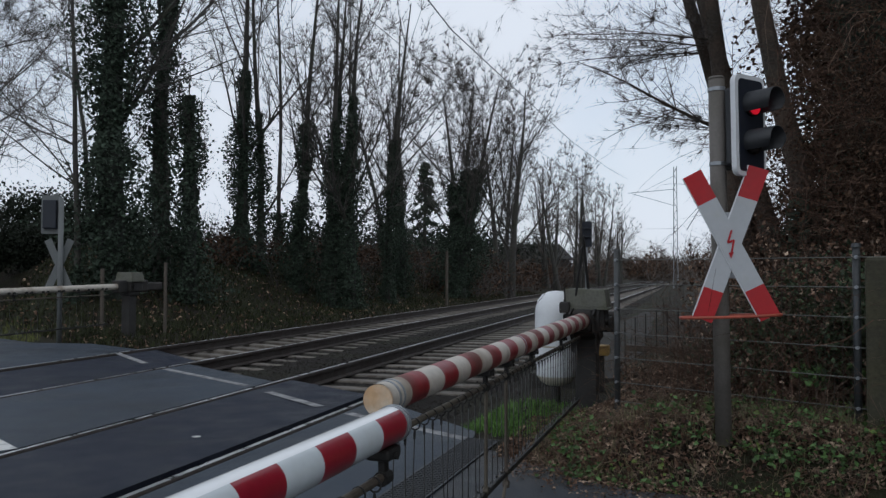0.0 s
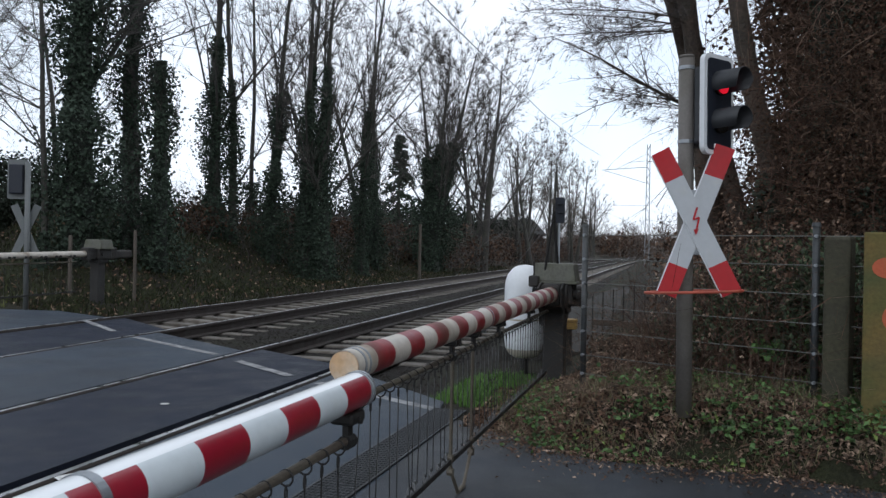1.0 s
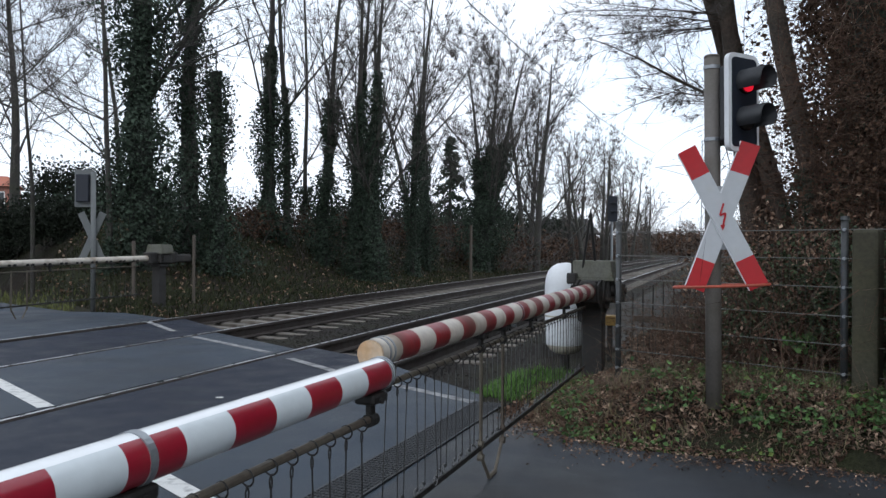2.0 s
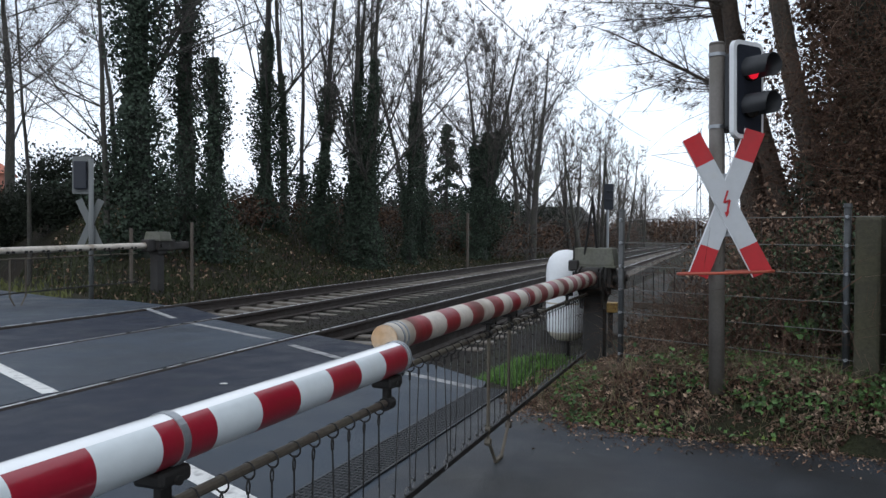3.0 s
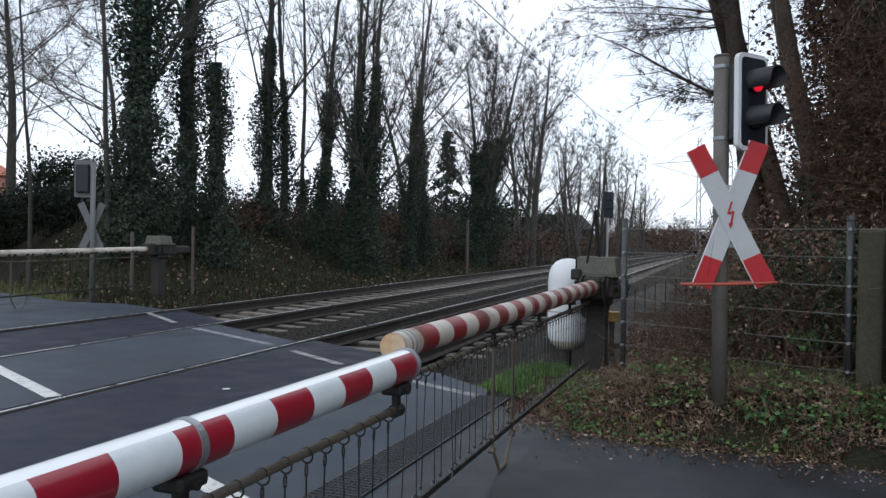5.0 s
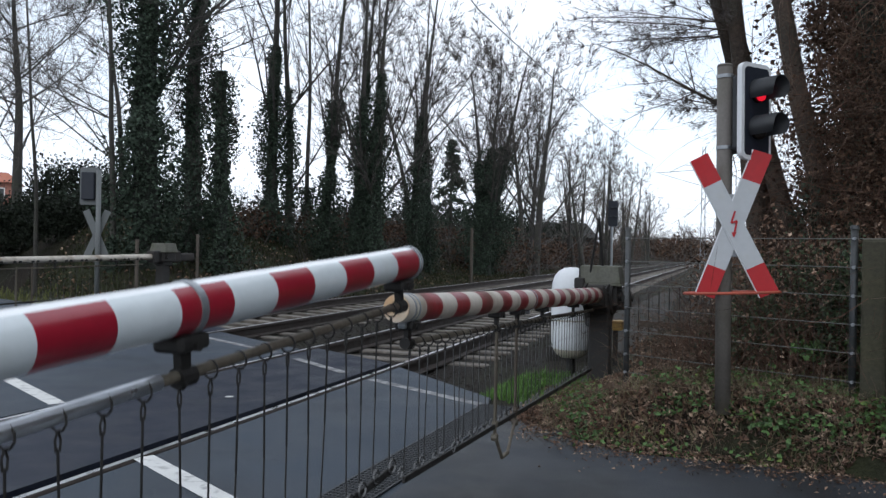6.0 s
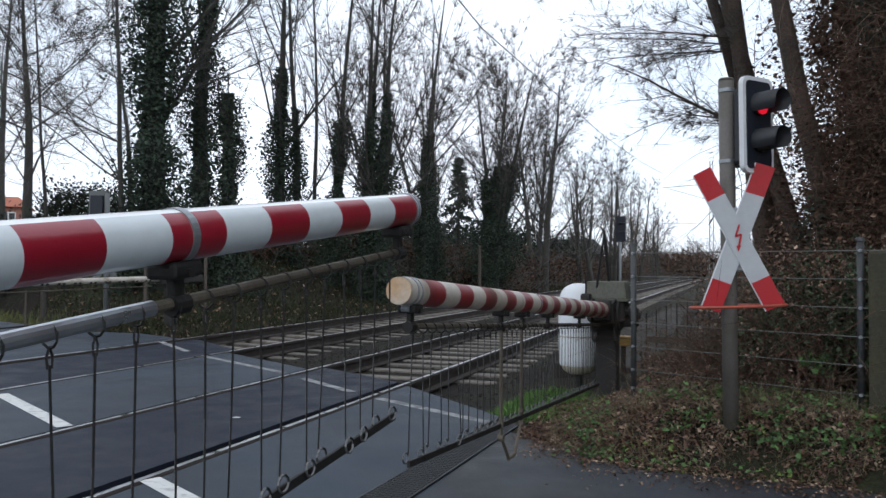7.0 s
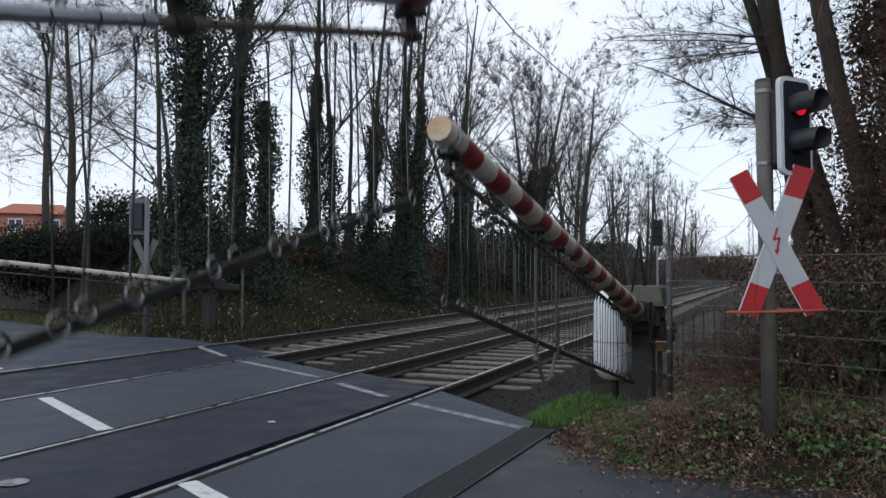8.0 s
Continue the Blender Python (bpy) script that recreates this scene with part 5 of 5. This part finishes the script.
# ---------------------------------------------------------------- brush, hedge, litter
def thicket(name, label, category, centres, count, leaf, mat, seed, sticks=0, stick_mat=None, stick_h=1.5, stick_r=0.006, flat=0.0, loft=False):
    """Uneven masses of small leaves and bare sticks: rows of x y z rx ry rz."""
    rng = np.random.default_rng(seed)
    c = np.asarray(centres, dtype=float)
    vol = c[:, 3] * c[:, 4] * c[:, 5]
    pick = rng.choice(len(c), count, p=vol / vol.sum())
    q = rng.normal(size=(count, 3))
    q /= np.linalg.norm(q, axis=1, keepdims=True)
    q *= rng.uniform(0.25, 1.0, (count, 1)) ** 0.5 * (0.85 + 0.25 * np.sin(q[:, :1] * 7 + pick[:, None]) + rng.normal(size=(count, 1)) * 0.1)
    p = c[pick, :3] + q * c[pick, 3:6]
    g = ground_z(p[:, 0], p[:, 1])
    p[:, 2] = np.maximum(p[:, 2], g + 0.02)
    v, f = leaves(p, leaf, rng, flat, 0.7)
    t = empty(name, None, label, category, kind="stuff")
    raw("leaves", v, f, mat, t)
    if sticks:
        segs = []
        pick = rng.choice(len(c), sticks, p=vol / vol.sum())
        for i in pick:
            x, y = c[i, 0] + rng.normal() * c[i, 3] * 0.6, c[i, 1] + rng.normal() * c[i, 4] * 0.6
            z = c[i, 2] + rng.normal() * c[i, 5] * 0.7 if loft else float(ground_z(x, y))
            d = np.array([rng.normal() * 0.35, rng.normal() * 0.35, 1.0]) if not loft else rng.normal(size=3) + np.array([-0.2, 0, 0.3])
            a = np.array([x, y, z - 0.05])
            ln = stick_h * rng.uniform(0.4, 1.25)
            n = 6
            for k in range(n):
                d = d + rng.normal(size=3) * 0.28 - np.array([0, 0, 0.05 * k])
                d /= np.linalg.norm(d)
                b = a + d * ln / n
                segs.append((*a, *b, stick_r * (1 - k / n * 0.8), stick_r * (1 - (k + 1) / n * 0.8)))
                if rng.uniform() < 0.6:
                    e = d + rng.normal(size=3) * 0.7
                    e /= np.linalg.norm(e)
                    segs.append((*b, *(b + e * ln * 0.3), stick_r * 0.45, stick_r * 0.2))
                a = b
        v, f = tubes(segs, 3)
        raw("stems", v, f, stick_mat or TWIG, t)
    return t


def build_brush():
    rng = np.random.default_rng(8)
    # hedge at the far side of the road
    c = [(-18.6 + i * 0.5, 16.0 + i * 0.48 + rng.normal() * 0.1, 2.5 + 0.12 * rng.normal(), 0.9, 0.8, 1.5 + 0.12 * rng.normal()) for i in range(9)]
    c = [(x, y, z - 1.0, rx, ry, 1.0) if k < 3 else (x, y, z, rx, ry, rz) for k, (x, y, z, rx, ry, rz) in enumerate(c)]
    thicket("hedge", "dark evergreen hedge behind the far verge", "hedge", c, 30000, 0.095, HEDGE, 1, 60, TWIG, 2.0)
    c = [(-18.0 + i * 0.55, 12.4 + rng.normal() * 0.15 + i * 0.55, 1.6 + 0.06 * i, 0.9, 0.8, 0.85) for i in range(8)]
    thicket("hedge", "low dark hedge along the far road", "hedge", c, 20000, 0.085, HEDGE, 2, 40, TWIG, 1.2)
    c = [(-31 + 6.5 * k / 12 + rng.normal() * 0.4, 28 + 5.5 * k / 12 + rng.normal() * 0.4, 2.4, 1.2, 1.2, 1.7 + rng.normal() * 0.3) for k in range(13)]
    thicket("shrubs", "dark shrubs behind the hedge", "shrubs", c, 9000, 0.16, HEDGE, 15, 120, TWIG, 2.4)
    # undergrowth below the tree row
    c = [(-12.5 + rng.uniform(-1.5, 2.2), 19 + 34 * rng.uniform() ** 1.2, 2.0, 1.3, 1.5, 0.75) for i in range(60)]
    thicket("undergrowth", "brown leafless undergrowth along the bank top", "undergrowth", c, 16000, 0.12, BRUSH_LEAF, 3, 800, TWIG, 1.9, 0.012)
    c = [(-8.0 + rng.uniform(-1.0, 1.0), 35 + 90 * rng.uniform(), 1.0, 1.5, 2.5, 1.5) for i in range(60)]
    thicket("undergrowth", "brown brush on the distant bank", "undergrowth", c, 14000, 0.2, BRUSH_LEAF, 4, 800, TWIG, 3.0, 0.02)
    c = [(8 + rng.uniform(-3, 6), 45 + 120 * rng.uniform(), 1.5, 2.5, 4, 2.0) for i in range(70)]
    thicket("undergrowth", "brown brush at the far end of the railway", "undergrowth", c, 14000, 0.3, BRUSH_LEAF, 5, 900, HAZY_TWIG, 4.5, 0.03)
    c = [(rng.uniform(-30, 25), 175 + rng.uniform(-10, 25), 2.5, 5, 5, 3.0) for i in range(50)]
    thicket("undergrowth", "distant brown wood closing the line", "undergrowth", c, 12000, 0.6, BRUSH_LEAF, 6, 900, HAZY_TWIG, 8, 0.05)
    # a dark belt of shrubs behind the tree row, higher the further it goes
    c = []
    for k in range(60):
        q = rng.uniform()
        x, y = -16.5 + 6.5 * q + rng.normal() * 0.7, 24 + 51 * q
        top = 3.8 + 2.4 * q + rng.normal() * 0.35
        c.append((x, y, 1.2 + 0.3 * (top - 1.2), 1.6, 1.6, (top - 1.2) * 0.6))
    thicket("shrubs", "dark shrubs closing the view behind the tree row", "shrubs", c, 40000, 0.17, HEDGE, 14, 500, TWIG, 2.6, 0.012)
    # dense dark thicket behind the fence
    c = [(5.0 + rng.uniform(-0.6, 1.6), 5.0 + rng.uniform(-0.9, 1.6), 0.5 + 4.6 * rng.uniform(), 0.7, 0.7, 0.8) for i in range(60)]
    thicket("thicket", "dense brown thicket of dead leaves and stems behind the fence", "thicket", c, 70000, 0.03, BRUSH_LEAF, 7, 1700, RED_STICK, 1.1, 0.0032, loft=True)
    c = [(4.95 + rng.uniform(-0.75, 2.6), 7.4 + rng.uniform(-1.3, 2.4), 0.6 + 7.0 * rng.uniform(), 0.8, 0.8, 0.9) for i in range(110)]
    thicket("thicket", "tall dark thicket of dead leaves in the wood", "thicket", c, 66000, 0.06, BRUSH_LEAF, 73, 800, RED_STICK, 1.8, 0.005, loft=True)
    c = [(4.6 + rng.uniform(-0.8, 0.9), 5.3 + rng.uniform(-0.9, 1.2), 0.6 + 2.2 * rng.uniform(), 0.5, 0.5, 0.6) for i in range(26)]
    thicket("thicket", "tangled brown stems and leaves beside the leaning trees", "thicket", c, 14000, 0.035, BRUSH_LEAF, 71, 1000, RED_STICK, 0.9, 0.0026, loft=True)
    c = [(7.5 + rng.uniform(-1.4, 3.0), 5 + rng.uniform(-5, 7.0), 1.0 + 6.5 * rng.uniform(), 1.2, 1.2, 1.4) for i in range(80)]
    thicket("thicket", "dark thicket deeper in the wood", "thicket", c, 22000, 0.3, BRUSH_LEAF, 72, 200, BARK_RED, 2.5, 0.012, loft=True)
    c = [(4.7 + rng.uniform(-0.5, 1.5), 4.6 + rng.uniform(-0.6, 1.6), 0.7 + 4.2 * rng.uniform(), 0.6, 0.5, 0.7) for i in range(40)]
    thicket("thicket", "pale dead vines and stems hanging in the thicket", "thicket", c, 1500, 0.03, DRY_LEAF, 76, 700, STICK, 0.9, 0.0024, loft=True)
    c = [(4.9 + rng.uniform(-0.3, 1.2), 4.7 + rng.uniform(-0.6, 1.0), 0.8 + 4.0 * rng.uniform(), 0.35, 0.35, 0.5) for i in range(26)]
    thicket("ivy_growth", "dull green ivy growing through the brown thicket", "ivy", c, 12000, 0.045, IVY, 74)
    c = [(7.4 + rng.uniform(-1.2, 4.0), 12 + rng.uniform(-3, 4.0), 1.0 + 8.0 * rng.uniform(), 1.4, 1.4, 1.5) for i in range(70)]
    thicket("thicket", "dark mass of the wood further back", "thicket", c, 12000, 0.4, BRUSH_LEAF, 75)
    c = [(4.95 + 2.6 * rng.uniform(), 12.3 + rng.uniform(-1.0, 1.6), 0.6 + 7.0 * rng.uniform(), 0.5, 0.7, 0.8) for i in range(80)]
    thicket("thicket", "brown leafy mass behind the leaning trees", "thicket", c, 52000, 0.085, BRUSH_LEAF, 77, 500, RED_STICK, 1.6, 0.006, loft=True)
    # ivy and bramble bank behind the fence
    c = [(3.35 + 1.6 * k / 40 + rng.uniform(-0.15, 0.15), 4.55 + rng.uniform(-0.5, 0.6) - 0.45 * (k / 40), 0.3 + 0.85 * rng.uniform(), 0.32, 0.28, 0.3) for k in range(44)]
    thicket("bramble", "ivy and bramble tangle behind the mesh fence", "bramble", c, 14000, 0.042, DULL_BRAMBLE, 9, 400, STICK, 0.8, 0.003)
    c = [(rng.uniform(3.2, 5.0), 4.3 + rng.uniform(-0.45, 0.9), 0.35 + 0.9 * rng.uniform(), 0.35, 0.3, 0.4) for i in range(34)]
    thicket("bramble", "brown bramble tangle behind the mesh fence", "bramble", c, 14000, 0.036, DRY_LEAF, 10, 900, RED_STICK, 1.1, 0.003)
    c = [(rng.uniform(2.6, 3.6), 4.75 + rng.uniform(-0.2, 0.9), 0.3, 0.35, 0.3, 0.22) for i in range(16)]
    thicket("bramble", "low brown tangle at the fence foot", "bramble", c, 5000, 0.04, DRY_LEAF, 12, 300, STICK, 0.6, 0.0026)
    c = [(3.9 + rng.uniform(-0.3, 0.3), 3.75 + rng.uniform(-0.2, 0.2), 0.62, 0.12, 0.1, 0.1) for i in range(6)]
    thicket("bramble", "fresh green bramble leaves by the fence post", "bramble", c, 90, 0.05, BRAMBLE, 13)


def on_verge(rng, k, x0, x1, y0, y1):
    x, y = rng.uniform(x0, x1, k), rng.uniform(y0, y1, k)
    keep = (y > 2.95 + 0.1 * np.sin(x * 5) + 0.06 * np.sin(x * 13) - 0.15 * np.clip(x - 3.5, 0, 9) + 0.75 * np.clip(2.45 - x, 0, 1)) & ((road_n(x, y) > 4.3) | (x > 1.75))
    x, y = x[keep], y[keep]
    return np.stack([x, y, ground_z(x, y)], 1)


def build_litter():
    rng = np.random.default_rng(21)
    p = np.concatenate([on_verge(rng, 64000, 1.9, 5.6, 2.3, 5.2), on_verge(rng, 9000, 1.75, 2.6, 3.2, 5.0)])
    p[:, 2] += rng.uniform(0.0, 0.035, len(p))
    v, f = leaves(p, 0.034, rng, 0.3, 0.62)
    tagged(raw("leaf_litter", v, f, DRY_LEAF, None, "thick litter of dead brown leaves on the verge"), category="leaf litter", kind="stuff")
    # stray leaves on the path
    k = 3600
    x, y = rng.uniform(1.9, 5.5, k), 3.15 - np.abs(rng.normal(size=k)) * 0.22
    p = np.stack([x, y - 0.12 * np.clip(x - 3.2, 0, 5) + 0.7 * np.clip(2.5 - x, 0, 1), np.full(k, 0.008)], 1)
    v, f = leaves(p, 0.022, rng, 0.85, 0.6)
    tagged(raw("stray_leaves", v, f, DRY_LEAF, None, "stray dead leaves on the asphalt edge"), category="leaf litter", kind="stuff")
    # weeds
    for name, label, mat, k, n, leaf, seed in (("weeds", "green bramble and nettle shoots in the leaf litter", BRAMBLE, 90, 46, 0.036, 31), ("weeds", "pale green weed shoots in the leaf litter", PALE_GREEN, 20, 26, 0.034, 32)):
        r2 = np.random.default_rng(seed)
        cs = on_verge(r2, k * 3, 2.2, 5.3, 2.9, 3.9)[:k]
        pts = []
        for c in cs:
            s = r2.uniform(0.05, 0.13)
            q = r2.normal(size=(n, 3)) * np.array([s, s, s * 0.45])
            q[:, 2] = np.abs(q[:, 2]) + 0.02
            pts.append(c + q)
        v, f = leaves(np.concatenate(pts), leaf, r2, 0.5, 0.75)
        tagged(raw(name, v, f, mat, None, label), category="weeds", kind="stuff")
    # fallen sticks and dead stems
    c = on_verge(rng, 3000, 2.0, 5.4, 2.9, 4.6)
    segs = []
    for x, y, z in c:
        a = np.array([x, y, z + 0.03])
        d = rng.normal(size=3) * np.array([1, 1, 0.35]) + np.array([0, 0, 0.12])
        d /= np.linalg.norm(d)
        ln = rng.uniform(0.05, 0.3)
        for k in range(3):
            b = a + d * ln / 3
            segs.append((*a, *b, 0.0022 - 0.0005 * k, 0.0017 - 0.0005 * k))
            a, d = b, d + rng.normal(size=3) * 0.25
    v, f = tubes(segs, 3)
    tagged(raw("fallen_sticks", v, f, STICK, None, "thin dead sticks lying in the leaf litter"), category="sticks", kind="stuff")
    # bright grass by the barrier column
    x, y = rng.uniform(0.75, 2.5, 24000), rng.uniform(3.4, 7.0, 24000)
    keep = (road_n(x, y) > 4.42) & (((x - 1.62) / 0.62) ** 2 + ((y - 4.75) / 1.15) ** 2 < rng.uniform(0.2, 1.25, 24000)) & (x > 0.9) & (np.sin(x * 9 + y * 4) + np.sin(y * 11 - x * 3) > -1.1)
    p = np.stack([x[keep], y[keep], ground_z(x[keep], y[keep]) - 0.01], 1)
    v, f = blades(p, 0.075, rng, 0.0035, 0.9)
    tagged(raw("grass", v, f, GRASS, None, "bright green grass beside the barrier"), category="grass", kind="stuff")
    p = on_verge(rng, 2600, 2.0, 5.0, 2.9, 4.0)
    v, f = blades(p, 0.13, rng, 0.003, 1.3)
    tagged(raw("dry_grass", v, f, DRY_GRASS, None, "dry pale grass tufts in the litter"), category="grass", kind="stuff")
    # the far bank
    x, y = rng.uniform(-14, -6.3, 60000), 6 + 45 * rng.uniform(size=60000) ** 1.5
    keep = road_n(x, y) > 4.6
    x, y = x[keep], y[keep]
    p = np.stack([x, y, ground_z(x, y) - 0.02], 1)
    v, f = blades(p, 0.16, rng, 0.012, 1.0)
    tagged(raw("bank_grass", v, f, BANK_GRASS, None, "rough dull grass and weeds on the bank"), category="grass", kind="stuff")
    # mossy roadside by the opposite boom
    x, y = rng.uniform(-24, -9, 9000), rng.uniform(9, 17, 9000)
    keep = (y > 10.3 - 0.5 * (x + 10.7)) & (y < 12.1 - 0.5 * (x + 10.7))
    p = np.stack([x[keep], y[keep], ground_z(x[keep], y[keep]) - 0.01], 1)
    v, f = blades(p, 0.16, rng, 0.014, 0.8)
    tagged(raw("roadside_grass", v, f, MOSSY_GRASS, None, "yellowish mossy grass beside the far road"), category="grass", kind="stuff")
    x, y = rng.uniform(-14, -6.3, 7000), 6 + 45 * rng.uniform(size=7000) ** 1.5
    keep = road_n(x, y) > 4.6
    x, y = x[keep], y[keep]
    p = np.stack([x, y, ground_z(x, y) + 0.03], 1)
    v, f = leaves(p, 0.1, rng, 0.4, 0.7)
    tagged(raw("bank_leaves", v, f, DRY_LEAF, None, "dead leaves scattered over the bank"), category="leaf litter", kind="stuff")


def build_house(x, y, w, d, h, rz, label, wall):
    hs = empty("house", pose(x, y, 1.5, 0, 0, rz), label, "house")
    bm = bmesh.new()
    box(bm, (0, 0, h / 2), (w, d, h))
    part("wall", bm, wall, hs)
    bm = bmesh.new()
    vs = [bm.verts.new(p) for p in ((-w / 2 - 0.4, -d / 2 - 0.4, h), (w / 2 + 0.4, -d / 2 - 0.4, h), (w / 2 + 0.4, d / 2 + 0.4, h), (-w / 2 - 0.4, d / 2 + 0.4, h), (-w / 2 + 1, 0, h + d * 0.2), (w / 2 - 1, 0, h + d * 0.2))]
    for idx in ((0, 1, 5, 4), (2, 3, 4, 5), (1, 2, 5), (3, 0, 4), (3, 2, 1, 0)):
        bm.faces.new([vs[i] for i in idx])
    bmesh.ops.recalc_face_normals(bm, faces=bm.faces)
    part("roof", bm, ROOF_RED if wall is BRICK else GREY_WALL, hs, "pitched roof")
    n = int(w / 2.4) if wall is BRICK else 0
    for i in range(n):
        cx = -w / 2 + (i + 0.5) * w / n
        bm = bmesh.new()
        box(bm, (cx, -d / 2 - 0.02, h - 1.2), (1.3, 0.1, 1.4))
        win = part("window", bm, PALE_FRAME, hs, "pale window frame")
        for s in (-0.31, 0.31):
            bm = bmesh.new()
            box(bm, (cx + s, -d / 2 - 0.06, h - 1.2), (0.5, 0.05, 1.16))
            part("pane", bm, PANE, win)


# ---------------------------------------------------------------- putting it together
build_ground()
build_road()
near_barrier = build_near_barrier()
far_barrier = build_far_barrier()
opposite_barrier = build_opposite_barrier()
build_sign()
build_opposite_sign()
build_tank()
build_fence()
build_boards()
build_wires()
small_post(-6.9, 11.6, 1.5, 0.025, WOOD_RAIL, "grey marker post at the foot of the bank")
small_post(-8.6, 11.8, 1.3, 0.03, WOOD_RAIL, "grey marker post at the foot of the bank")
small_post(-6.4, 29.5, 2.4, 0.05, WOOD_RAIL, "grey marker post beside the track")
small_post(0.55, 12.5, 0.95, 0.06, GREY_GREEN, "grey concrete marker post beside the track")
box_ob = empty("cable_box", pose(2.23, 6.2, 0.05), "small yellow-brown cable box beside the barrier machine", "box")
bm0 = bmesh.new()
box(bm0, (0, 0, 0.45), (0.15, 0.14, 0.1), 0.012)
part("case", bm0, YELLOW, box_ob)
bm0 = bmesh.new()
box(bm0, (0, 0, 0.125), (0.05, 0.05, 0.55), 0.005)
part("stem", bm0, MACHINE_DARK, box_ob, "dark stem")
build_house(-65.5, 56.2, 6.6, 6, 5.5, 44, "distant brick house with a red tiled roof", BRICK)
build_house(-11.5, 78.0, 7, 8, 1.2, 8, "distant low grey building behind the trees", GREY_WALL)
build_fir()
build_trees()
build_brush()
build_litter()
scatter_stones()
build_track(0.0, -1.5, 7.42, "near railway track with concrete sleepers")
build_track(-3.6, -5.1, 8.2, "far railway track with concrete sleepers")


def motions():
    boom, bars, bottom = near_barrier
    swing(boom, NEAR_PLACE, NEAR_RZ, NEAR_ANGLES, 0.135, 0.52, bars, bottom)
    boom, bars, bottom, props = far_barrier
    swing(boom, FAR_PLACE, FAR_RZ, FAR_ANGLES, 0.13, 0.52, bars, bottom, props)
    boom, bars, bottom, props = opposite_barrier
    swing(boom, OPP_PLACE, OPP_RZ, OPP_ANGLES, 0.14, 0.55, bars, bottom, props)


motions()
